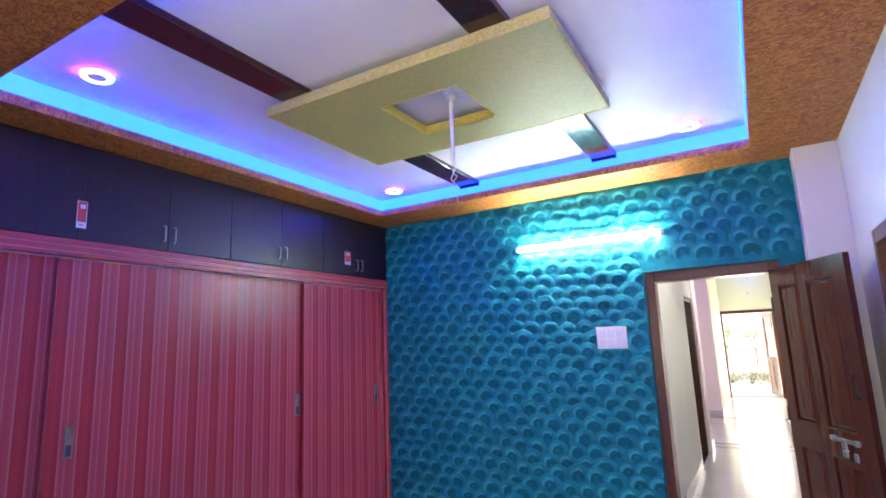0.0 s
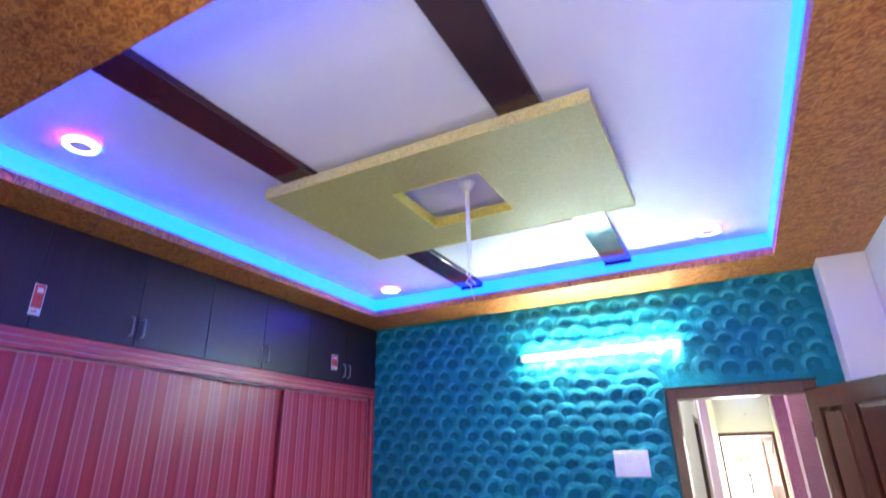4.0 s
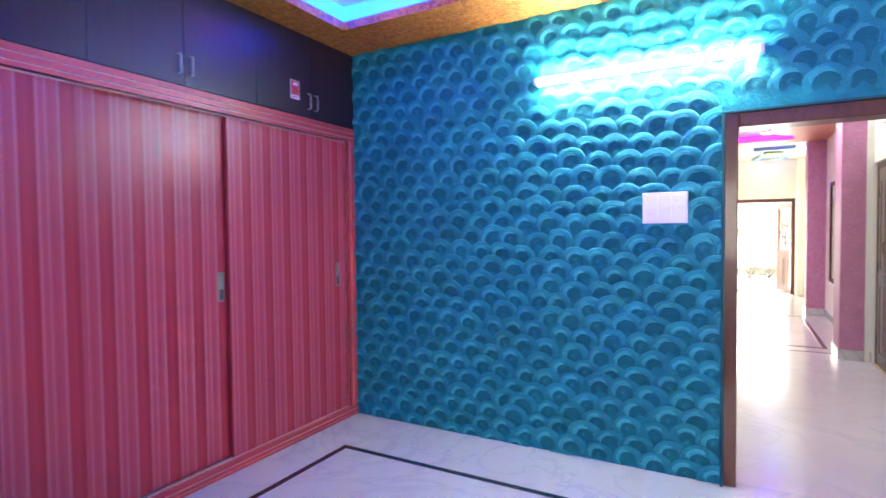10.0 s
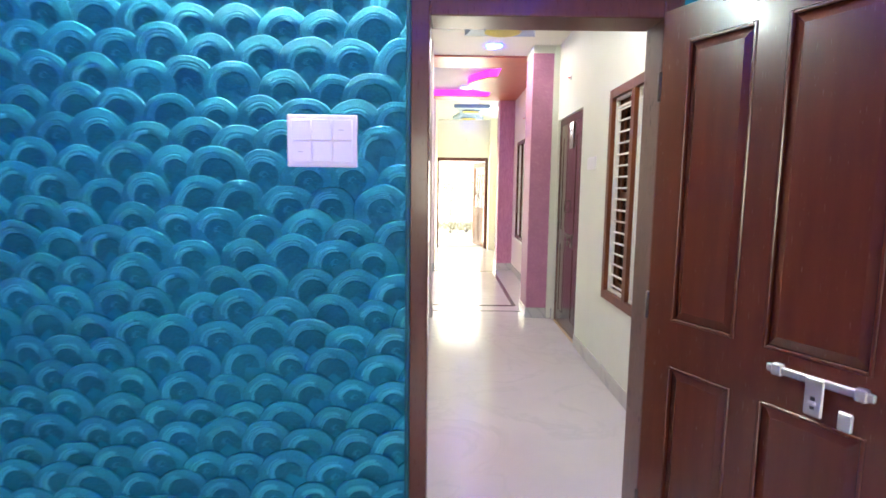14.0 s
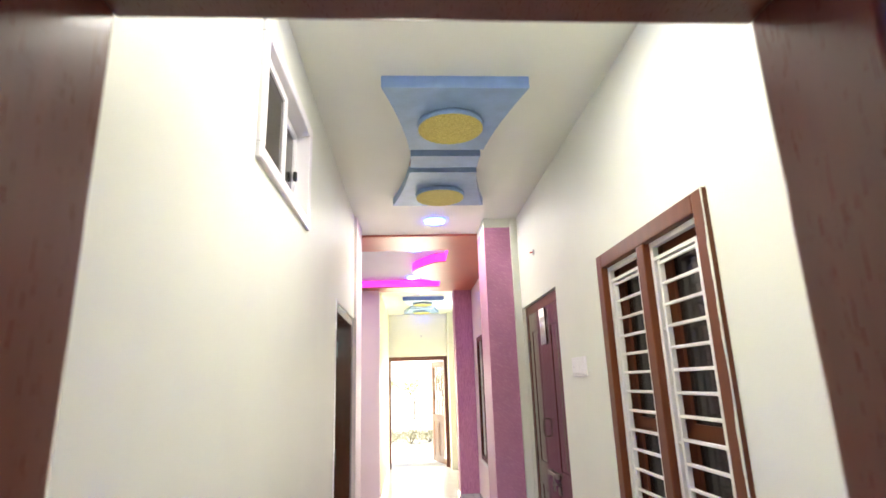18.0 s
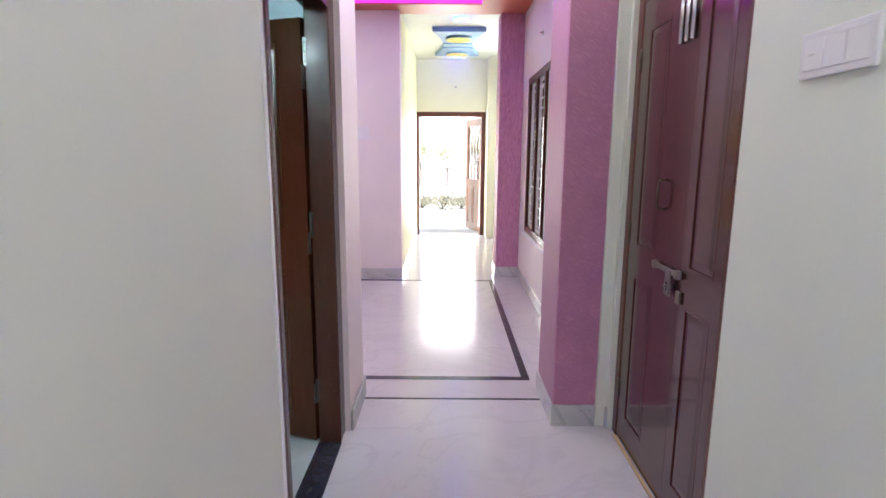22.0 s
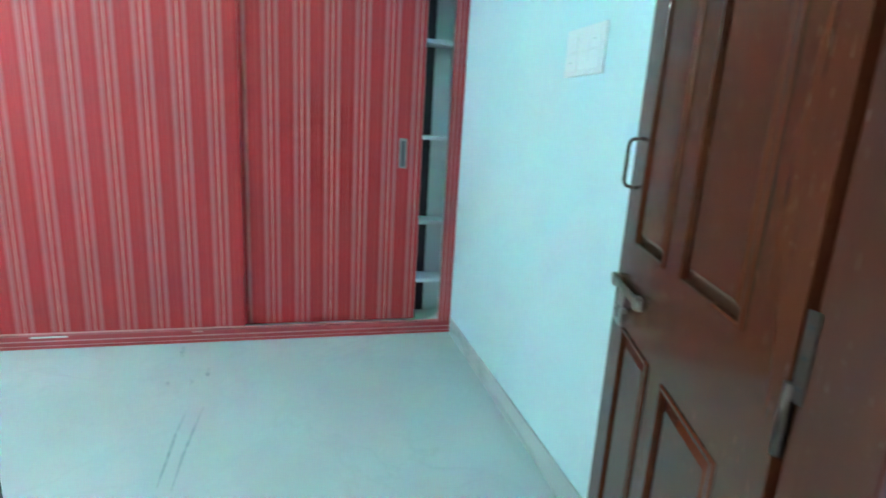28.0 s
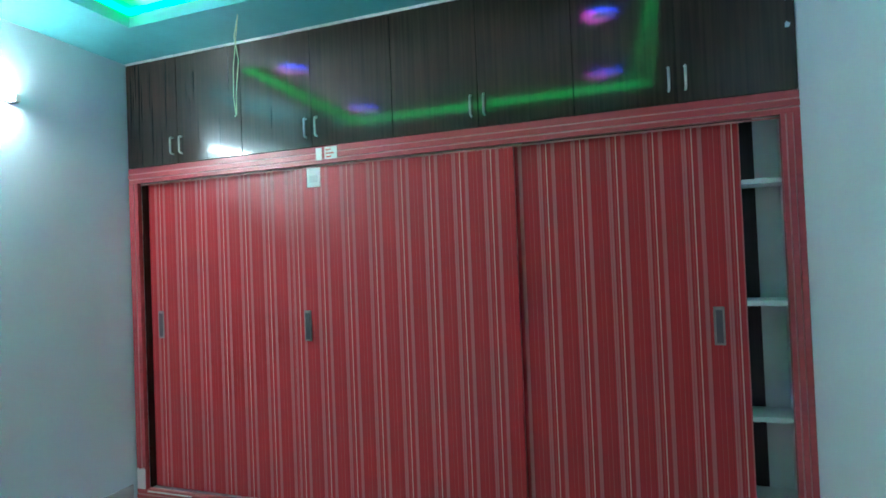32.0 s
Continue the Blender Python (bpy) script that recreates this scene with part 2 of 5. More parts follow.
BLUE_LIGHT = mat("lit_light_blue_paint", (0.032, 0.375, 0.455), 0.42, spec=0.3, vary=0.15, scale=20, bump=0.3, bump_scale=120, each=0.12)
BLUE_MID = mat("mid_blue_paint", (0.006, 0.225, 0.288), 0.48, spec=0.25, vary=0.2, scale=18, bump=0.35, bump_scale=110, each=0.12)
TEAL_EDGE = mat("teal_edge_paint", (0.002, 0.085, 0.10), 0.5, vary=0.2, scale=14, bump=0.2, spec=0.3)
ORANGE_BARK = flakes("orange_bark_plaster", (0.27, 0.072, 0.010), (0.58, 0.235, 0.045), 25, (1, 1.4, 1), bump=0.8, warp=1.9)
ORANGE = mat("orange_gloss_paint", (0.60, 0.155, 0.09), 0.35, vary=0.06, scale=3)
TEAL_CEIL = mat("teal_ceiling_paint", (0.10, 0.38, 0.40), 0.4, vary=0.08, scale=5, bump=0.1)
OLIVE = flakes("olive_plaster", (0.36, 0.33, 0.11), (0.44, 0.41, 0.16), 70, (1, 1, 1), 0.55, 0.2)
YELLOW_ROUGH = flakes("yellow_rough_plaster", (0.50, 0.40, 0.05), (0.72, 0.62, 0.16), 90, (1, 1, 1), 0.6, 0.7)
BROWN_GLOSS = mat("dark_brown_gloss", (0.045, 0.014, 0.013), 0.11, vary=0.2, scale=5)
PURPLE_STUCCO = flakes("purple_stucco", (0.46, 0.17, 0.31), (0.60, 0.28, 0.44), 11, (7, 7, 1), 0.5, 1.0, (0.9, 0.9, 0))
PINK_GLOSS = mat("pink_gloss_paint", (0.43, 0.215, 0.315), 0.5, spec=0.25, vary=0.05, scale=3, bump=0.03, bump_scale=40)
PURPLE_STROKES = strokes("purple_stroked_stucco", (0.47, 0.190, 0.330), (0.57, 0.275, 0.42))
YELLOW_PAINT = mat("yellow_paint", (0.80, 0.77, 0.47), 0.5, vary=0.04, scale=2, bump=0.05)
FRONT_WOOD = mat("light_carved_teak", (0.27, 0.125, 0.065), 0.3, vary=0.25, scale=8, bump=0.1, bump_scale=40, stretch=(6, 6, 0.6), coat=0.3)
PALE_WOOD = mat("pale_bare_wood", (0.52, 0.36, 0.20), 0.55, vary=0.2, scale=9, stretch=(1, 0.2, 1))
FLOOR_WHITE = marble("white_marble", (0.47, 0.465, 0.475), (0.36, 0.365, 0.39), 0.07)
FLOOR_PINKISH = marble("pale_marble", (0.57, 0.53, 0.565), (0.48, 0.45, 0.485), 0.12)
FLOOR_AQUA = marble("grey_marble", (0.50, 0.52, 0.54), (0.46, 0.48, 0.50), 0.22)
SKIRT = marble("skirting_marble", (0.55, 0.54, 0.55), (0.35, 0.35, 0.37), 0.15)
BLACK_STONE = mat("black_granite", (0.025, 0.025, 0.04), 0.2, vary=0.3, scale=40)
WOOD_DOOR = mat("varnished_teak", (0.070, 0.0165, 0.0085), 0.24, vary=0.13, scale=5, bump=0.02, bump_scale=40, stretch=(6, 6, 0.6), coat=0.12, spec=0.4)
WOOD_FRAME = mat("varnished_frame_wood", (0.098, 0.026, 0.014), 0.30, vary=0.15, scale=5, bump=0.015, bump_scale=40, stretch=(6, 6, 0.6), coat=0.15, spec=0.35)
WOOD_PURPLE = mat("purple_brown_varnish", (0.060, 0.0145, 0.012), 0.22, vary=0.13, scale=5, bump=0.03, bump_scale=40, stretch=(6, 6, 0.6), coat=0.5)
WOOD_DARK = mat("dark_varnished_wood", (0.055, 0.0155, 0.008), 0.24, vary=0.12, scale=5, bump=0.006, bump_scale=40, stretch=(6, 6, 0.6), coat=0.12, spec=0.3)
WOOD_WARM = mat("warm_varnished_wood", (0.066, 0.0185, 0.008), 0.24, vary=0.10, scale=5, bump=0.004, bump_scale=40, stretch=(6, 6, 0.6), coat=0.12, spec=0.3)
WOOD_WINDOW = mat("red_brown_window_wood", (0.125, 0.036, 0.014), 0.38, vary=0.16, scale=5, bump=0.02, bump_scale=40, stretch=(6, 6, 0.6), spec=0.25)
WENGE_PLAIN = mat("plain_dark_laminate", (0.020, 0.010, 0.017), 0.36, spec=0.4, vary=0.3, scale=3, bump=0.02, bump_scale=30, stretch=(22, 22, 0.5))
WENGE = mat("dark_wenge_laminate", (0.036, 0.021, 0.017), 0.08, vary=0.4, scale=3, bump=0.02, bump_scale=30, stretch=(22, 22, 0.5))
SOFT_STRIPE, SOFT_STRIPE_2 = [striped_laminate("soft_striped_red_laminate", (0.375, 0.030, 0.050), (0.395, 0.062, 0.090), (0.45, 0.140, 0.170), phase, True) for phase in (0.138, 0.003)]
RED_STRIPE, RED_STRIPE_2 = [striped_laminate("striped_red_laminate", (0.385, 0.021, 0.027), (0.42, 0.125, 0.125), (0.57, 0.29, 0.26), phase) for phase in (0.147, 0.033)]
RED_TRIM = mat("red_laminate_trim", (0.42, 0.055, 0.065), 0.35, vary=0.12, scale=4, stretch=(1, 1, 20))
RED_GROOVE = mat("pale_red_groove", (0.60, 0.27, 0.27), 0.4, vary=0.1, scale=4)
RED_SMUDGE = mat("dark_red_smudge", (0.24, 0.05, 0.06), 0.5, vary=0.3, scale=30)
CHROME = mat("brushed_steel", (0.56, 0.55, 0.54), 0.34, metal=1.0, vary=0.1, scale=20)
BRIGHT_STEEL = mat("polished_steel", (0.85, 0.84, 0.83), 0.22, metal=1.0, vary=0.05, scale=20)
RECESS_SHADE = mat("recess_shade", (0.10, 0.10, 0.115), 0.35, metal=0.6)
DULL_STEEL = mat("dull_steel", (0.28, 0.26, 0.25), 0.38, metal=1.0, vary=0.15, scale=25)
BRONZE = mat("dark_hinge_metal", (0.08, 0.06, 0.05), 0.35, metal=0.8)
WHITE_ENAMEL = mat("white_enamel", (0.78, 0.77, 0.73), 0.35, vary=0.05, scale=10)
PLASTIC = mat("white_plastic", (0.80, 0.78, 0.80), 0.35, vary=0.02)
PLASTIC_EDGE = mat("grey_plastic", (0.55, 0.54, 0.55), 0.4, vary=0.02)
CARD = mat("brown_cardboard", (0.44, 0.205, 0.075), 0.75, vary=0.14, scale=5, bump=0.1, bump_scale=60)
TAPE = mat("white_strap", (0.60, 0.58, 0.60), 0.4, vary=0.04)
# Black of print and small parts, and of the shade in gaps and slots.
BLACK_PRINT_SHADE = mat("black_print_shade", (0.03, 0.03, 0.032), 0.6)
RED_PRINT = mat("red_print", (0.60, 0.06, 0.05), 0.5)
PAPER = mat("white_paper", (0.75, 0.74, 0.72), 0.6)
PALE_WIRE = mat("pale_yellow_plastic", (0.62, 0.64, 0.40), 0.5)
GREEN_STRAP = mat("yellow_green_strap", (0.42, 0.55, 0.10), 0.5)
DARK_GLASS = mat("dark_glass", (0.020, 0.016, 0.014), 0.15, vary=0.1)
ORN_BLUE = mat("blue_plaster", (0.23, 0.36, 0.55), 0.45, vary=0.1, scale=12, bump=0.2)
ORN_BROWN = mat("brown_plaster", (0.40, 0.20, 0.20), 0.5, vary=0.1, scale=12)
YELLOW_PANEL = mat("yellow_laminate", (0.80, 0.55, 0.03), 0.3, vary=0.04)
SMUDGE = mat("clouded_grey_marble", (0.43, 0.425, 0.455), 0.12, vary=0.2, scale=25)
SCRATCH = mat("worn_grey_marble", (0.26, 0.29, 0.32), 0.40, vary=0.35, scale=30)
CONCRETE = mat("sunlit_concrete", (0.78, 0.77, 0.74), 0.8, vary=0.15, scale=1.5, bump=0.2)
SAND = mat("pale_earth", (0.72, 0.69, 0.63), 0.9, vary=0.2, scale=0.6, bump=0.3, bump_scale=8)
LEAF = mat("dry_leaf", (0.40, 0.38, 0.26), 0.55, vary=0.4, scale=5)
YOUNG_LEAF = mat("yellow_green_leaf", (0.44, 0.45, 0.20), 0.5, vary=0.4, scale=5)
BARK = mat("grey_bark", (0.16, 0.12, 0.09), 0.85, vary=0.3, scale=8, bump=0.5)
SHELF_WHITE = mat("pale_shelf_laminate", (0.74, 0.80, 0.82), 0.4, vary=0.03)
TUBE_GLOW, TUBE_GLOW_2, TUBE_GLOW_3 = [glow("tube_glow", (0.84, 0.98, 1.0), w) for w in (TUBE_POWER, TUBE_POWER_2, TUBE_POWER_3)]
BLUE_GLOW = glow("blue_led", LED_BLUE, 1.0)
GREEN_GLOW = glow("green_led", LED_GREEN, 1.0)
PINK_GLOW = glow("magenta_led", LED_PINK, 1.0)
LAMP_GLOW = glow("downlight_glow", (1.0, 0.97, 1.0), 3.0)
RING_GLOW = glow("downlight_ring_glow", (0.9, 0.65, 1.15), 3.6)
RIM_GLOW = glow("downlight_rim_glow", (0.5, 2.5, 42.0), 1.0)
RIM_PINK_GLOW = glow("downlight_pink_glow", (34.0, 1.5, 28.0), 1.0)


BACKDROP_GLOW = glow("white_backdrop_glow", (1.0, 0.99, 0.96), 1.5)


# ---- builders ----
def box(bm, x0, x1, y0, y1, z0, z1, bevel=0.0, seg=1, slot=0):
    vs = [bm.verts.new((x, y, z)) for x in (x0, x1) for y in (y0, y1) for z in (z0, z1)]
    quads = ((0, 1, 3, 2), (4, 6, 7, 5), (0, 4, 5, 1), (2, 3, 7, 6), (0, 2, 6, 4), (1, 5, 7, 3))
    fs = [bm.faces.new([vs[i] for i in q]) for q in quads]
    for f in fs:
        f.material_index = slot
    if bevel:
        es = {e for f in fs for e in f.edges}
        bmesh.ops.bevel(bm, geom=list(es), offset=bevel, segments=seg, affect="EDGES", profile=0.6)
    return bm


def cyl(bm, a, b, r, n=14, r2=None, slot=0, caps=True):
    a, b = Vector(a), Vector(b)
    q = (b - a).to_track_quat("Z", "Y").to_matrix()
    r2 = r if r2 is None else r2
    rings = [[bm.verts.new(p + q @ Vector((k * math.cos(2 * math.pi * i / n), k * math.sin(2 * math.pi * i / n), 0))) for i in range(n)] for p, k in ((a, r), (b, r2))]
    for i in range(n):
        j = (i + 1) % n
        f = bm.faces.new((rings[0][i], rings[0][j], rings[1][j], rings[1][i]))
        f.smooth, f.material_index = True, slot
    if caps:
        for ring in (rings[0][::-1], rings[1]):
            bm.faces.new(ring).material_index = slot
    return bm


def rope(bm, pts, r, n=6):
    for a, b in zip(pts, pts[1:]):
        cyl(bm, a, b, r, n)
    return bm


def prism(bm, outline, z0, z1, slot=0, side_slot=None):
    """An upright prism over an outline of (x, y), counter-clockwise."""
    lo, hi = [bm.verts.new((x, y, z0)) for x, y in outline], [bm.verts.new((x, y, z1)) for x, y in outline]
    bm.faces.new(lo[::-1]).material_index = slot
    bm.faces.new(hi).material_index = slot
    n = len(outline)
    for i in range(n):
        j = (i + 1) % n
        bm.faces.new((lo[i], lo[j], hi[j], hi[i])).material_index = slot if side_slot is None else side_slot
    return bm


def finish(name, bm, mats):
    bmesh.ops.recalc_face_normals(bm, faces=bm.faces[:])
    me = bpy.data.meshes.new(name)
    bm.to_mesh(me)
    bm.free()
    for m in mats if isinstance(mats, (list, tuple)) else (mats,):
        me.materials.append(m)
    return new(name, me)


def thing(name, label, category, at=(0, 0, 0), turn=0, group="", kind=""):
    ob = new(name)
    ob.matrix_world = pose(*at, 0, 0, turn)
    return tagged(ob, label, category, group, kind)


def part(name, bm, material, parent, label=""):
    ob = finish(name, bm, material)
    ob.parent = parent
    return tagged(ob, label)


def structure(name, bm, mats, label, category):
    return tagged(finish(name, bm, mats), label, category, kind="structure")


def grid_solid(bm, axis, a0, a1, u0, u1, z0, z1, holes, slots=(0, 1, 2)):
    """A wall between a0 and a1 on its axis, u along it, with openings (u0, u1, z0, z1). slots: low side, high side, reveals."""
    us = sorted({u0, u1, *[h for o in holes for h in o[:2] if u0 < h < u1]})
    zs = sorted({z0, z1, *[h for o in holes for h in o[2:] if z0 < h < z1]})
    cells = {(i, k) for i in range(len(us) - 1) for k in range(len(zs) - 1)
             if not any(o[0] < (us[i] + us[i + 1]) / 2 < o[1] and o[2] < (zs[k] + zs[k + 1]) / 2 < o[3] for o in holes)}
    verts = {}

    def v(a, u, z):
        key = (a, u, z)
        if key not in verts:
            verts[key] = bm.verts.new((a, u, z) if axis == "x" else (u, a, z))
        return verts[key]

    def quad(ps, slot):
        bm.faces.new([v(*p) for p in ps]).material_index = slot

    for i, k in cells:
        ua, ub, za, zb = us[i], us[i + 1], zs[k], zs[k + 1]
        quad(((a0, ua, za), (a0, ub, za), (a0, ub, zb), (a0, ua, zb)), slots[0])
        quad(((a1, ua, za), (a1, ub, za), (a1, ub, zb), (a1, ua, zb)), slots[1])
        for di, dk, (p, q) in ((-1, 0, ((ua, za), (ua, zb))), (1, 0, ((ub, za), (ub, zb))), (0, -1, ((ua, za), (ub, za))), (0, 1, ((ua, zb), (ub, zb)))):
            if (i + di, k + dk) not in cells:
                quad(((a0, *p), (a0, *q), (a1, *q), (a1, *p)), slots[2])
    return bm


def wall(name, axis, a0, a1, u0, u1, z0, z1, low, high, label, holes=(), reveal=None):
    return structure(name, grid_solid(bmesh.new(), axis, a0, a1, u0, u1, z0, z1, holes), (low, high, reveal or high), label, "wall")

# ---- floors ----
TOP = 3.25


def floor(name, x0, x1, y0, y1, material, label):
    return structure(name, box(bmesh.new(), x0, x1, y0, y1, -0.12, 0.0), material, label, "floor")


floor("floor_bedroom", -4.2, 0.79, -1.6, 4.72, FLOOR_WHITE, "polished white marble floor with grey veins")
floor("floor_corridor", -0.81, 0.75, 4.72, 8.82, FLOOR_PINKISH, "polished pale marble corridor floor")
floor("floor_living", -4.2, 0.75, 8.82, 15.38, FLOOR_PINKISH, "polished pale marble living room floor")
floor("floor_second_bedroom", -4.2, -0.81, 4.72, 8.82, FLOOR_AQUA, "grey-white marble floor with faint scratches")


def inlay(name, strips, label):
    ob = thing(name, label, "floor inlay", kind="structure")
    for x0, x1, y0, y1 in strips:
        part("strip", box(bmesh.new(), x0, x1, y0, y1, -0.02, 0.003), BLACK_STONE, ob)


inlay("trim_bedroom_inlay", ((-3.07, -3.03, 0.9, 4.08), (-3.03, 0.2, 4.04, 4.08)), "black granite strip set into the white marble floor")
inlay("trim_living_inlay", ((0.235, 0.285, 9.115, 11.845), (-3.6, 0.235, 9.115, 9.165), (-3.6, 0.235, 11.805, 11.845)), "black granite strip framing the pale marble floor")
inlay("trim_threshold", ((-0.75, 0.31, 8.838, 8.853),), "thin dark joint across the corridor floor")
inlay("trim_door_sill", ((-0.89, -0.775, 7.52, 8.355),), "black granite door sill")

# ---- walls ----
wall("wall_blue", "y", 4.65, 4.80, -4.2, 0.75, 0, TOP, BLUE, CREAM, "blue wall with hand-combed scallop plaster", [(-0.755, 0.206, -1, 2.13)])
wall("wall_second_bedroom_south", "y", 4.80, 4.812, -4.2, -0.89, 0, TOP, AQUA, AQUA, "pale aqua painted wall")
structure("wall_column", box(bmesh.new(), 0.37, 0.64, 4.42, 4.65, 0, 2.93, 0.004), WHITE, "white plastered column beside the blue wall", "wall")
wall("wall_bedroom_east", "x", 0.64, 0.79, -1.6, 4.65, 0, TOP, WHITE, WHITE, "white painted bedroom wall", [(2.86, 3.78, -1, 2.15)])
wall("wall_bath_backing", "x", 0.95, 1.0, 2.6, 4.0, 0, TOP, WHITE, WHITE, "white wall behind the side door")
wall("wall_alcove", "x", -1.72, -1.57, -1.6, 0.41, 0, TOP, WHITE, WHITE, "white painted alcove wall")
wall("wall_wardrobe_end", "y", 0.26, 0.41, -4.2, -1.72, 0, TOP, WHITE, WHITE, "white painted wall beside the wardrobe")
wall("wall_back", "y", -1.75, -1.6, -1.72, 0.79, 0, TOP, WHITE, WHITE, "white painted back wall with a window", [(-1.1, 0.2, 1.0, 2.2)])
door_sides = thing("window_4", "plain window in the back wall", "window", (-0.45, -1.7, 1.0), kind="structure")
for x0, x1, z0, z1 in ((-0.65, 0.65, 0, 0.05), (-0.65, 0.65, 1.15, 1.2), (-0.65, -0.6, 0.05, 1.15), (0.6, 0.65, 0.05, 1.15)):
    part("window_frame", box(bmesh.new(), x0, x1, -0.03, 0.03, z0, z1, 0.004), WOOD_WINDOW, door_sides)
wall("wall_west", "x", -4.35, -4.2, 0.28, 15.45, 0, TOP, AQUA, AQUA, "outer wall behind the wardrobes")
wall("wall_corridor_west", "x", -0.89, -0.773, 4.812, 8.46, 0, TOP, AQUA, CREAM, "cream painted corridor wall",
     [(7.452, 8.47, -1, 2.115), (5.69, 6.48, 2.26, 2.74)])
wall("wall_corridor_return", "x", -0.89, -0.75, 8.46, 8.90, 0, TOP, AQUA, PINK, "pink painted wall end", [(8.45, 8.47, -1, 2.115)])
wall("wall_second_bedroom_north", "y", 8.70, 8.90, -4.2, -0.89, 0, TOP, AQUA, PINK, "pale aqua wall, pink on the living room side")
wall("wall_corridor_east", "x", 0.60, 0.75, 4.80, 8.62, 0, TOP, CREAM, CREAM, "cream painted corridor wall",
     [(5.72, 6.69, 0.63, 2.17), (7.50, 8.51, -1, 2.17)])
wall("wall_living_east", "x", 0.60, 0.75, 8.62, 12.10, 0, TOP, PINK, PINK, "pink painted living room wall", [(10.18, 11.56, 0.62, 2.19)])
wall("wall_foyer_east", "x", 0.60, 0.75, 12.10, 15.30, 0, TOP, YELLOW_CREAM, YELLOW_CREAM, "pale yellow painted entrance wall")
wall("wall_living_north", "y", 11.95, 12.10, -4.2, -0.77, 0, TOP, PINK, CREAM, "pink painted living room wall", [(-2.55, -1.61, -1, 2.14)], PINK)
wall("wall_foyer_west", "x", -0.92, -0.77, 12.10, 15.30, 0, TOP, YELLOW_PAINT, YELLOW_PAINT, "yellow painted entrance wall")
wall("wall_front", "y", 15.30, 15.45, -4.2, 0.75, 0, TOP, YELLOW_CREAM, CREAM, "pale yellow wall round the front door", [(-0.80, 0.42, -1, 2.14)])
structure("wall_foyer_pilaster", box(bmesh.new(), 0.43, 0.60, 14.98, 15.30, 0, 2.999, 0.003), YELLOW_CREAM, "pale yellow pilaster beside the front door", "wall")
structure("floor_kitchen_base", box(bmesh.new(), -4.2, -0.92, 12.12, 15.3, 0.0, 0.004), FLOOR_PINKISH, "pale marble kitchen floor", "floor")


def pillar(name, x0, x1, y0, y1, label):
    ob = thing(name, label, "pillar", ((x0 + x1) / 2, (y0 + y1) / 2, 0), kind="structure")
    w, d = (x1 - x0) / 2, (y1 - y0) / 2
    part("shaft", box(bmesh.new(), -w, w, -d, d, 0, 2.955, 0.006, 2), PURPLE_STUCCO, ob)
    part("skirting", box(bmesh.new(), -w - 0.012, w - 0.002, -d - 0.012, d + 0.012, 0, 0.115, 0.003), SKIRT, ob, "grey marble skirting")


p1 = thing("wall_pillar_1", "purple pillar with a diagonally combed rough stucco front", "pillar", (0.4275, 8.77, 0), kind="structure")
part("shaft", box(bmesh.new(), -0.1125, 0.1125, -0.205, 0.22, 0, 2.88, 0.005, 2), PINK_GLOSS, p1, "smooth pale pink side")
part("stucco_front", box(bmesh.new(), -0.1120, 0.1120, -0.2205, -0.2045, 0.116, 2.878, 0.004, 2), PURPLE_STROKES, p1)
part("cap", box(bmesh.new(), -0.1120, 0.1115, -0.2195, 0.2195, 2.8805, 2.958), CREAM, p1, "cream plaster above the stucco")
part("skirting", box(bmesh.new(), -0.1245, 0.1105, -0.232, 0.232, 0, 0.115, 0.003), SKIRT, p1, "grey marble skirting")
structure("wall_pillar_return", box(bmesh.new(), 0.5405, 0.60, 8.535, 8.99, 0, 2.955, 0.003), CREAM, "white plaster return between door and pillar", "wall")
pillar("wall_pillar_2", 0.335, 0.598, 12.06, 12.42, "purple rough stucco pillar by the entrance")


def skirting(name, runs, label):
    ob = thing(name, label, "baseboard", kind="structure")
    for x0, x1, y0, y1 in runs:
        part("tile", box(bmesh.new(), x0, x1, y0, y1, 0, 0.115, 0.003), SKIRT, ob)


skirting("baseboard_living", ((-0.745, -0.733, 8.47, 8.91), (-4.2, -0.745, 8.90, 8.912), (-1.60, -0.76, 11.938, 11.95), (-4.2, -2.56, 11.938, 11.95),
                              (0.588, 0.60, 9.0, 12.04), (-0.77, -0.758, 11.95, 15.3), (0.588, 0.60, 12.45, 15.3)), "grey marble skirting tiles along the pink walls")
skirting("baseboard_corridor", ((0.588, 0.60, 4.82, 7.49), (-0.773, -0.761, 4.82, 7.428), (0.588, 0.60, 8.52, 8.56)), "pale marble skirting tiles along the corridor")
skirting("baseboard_second_bedroom", ((-3.58, -0.9, 4.812, 4.824), (-3.58, -0.9, 8.688, 8.70)), "pale grey marble skirting tiles")


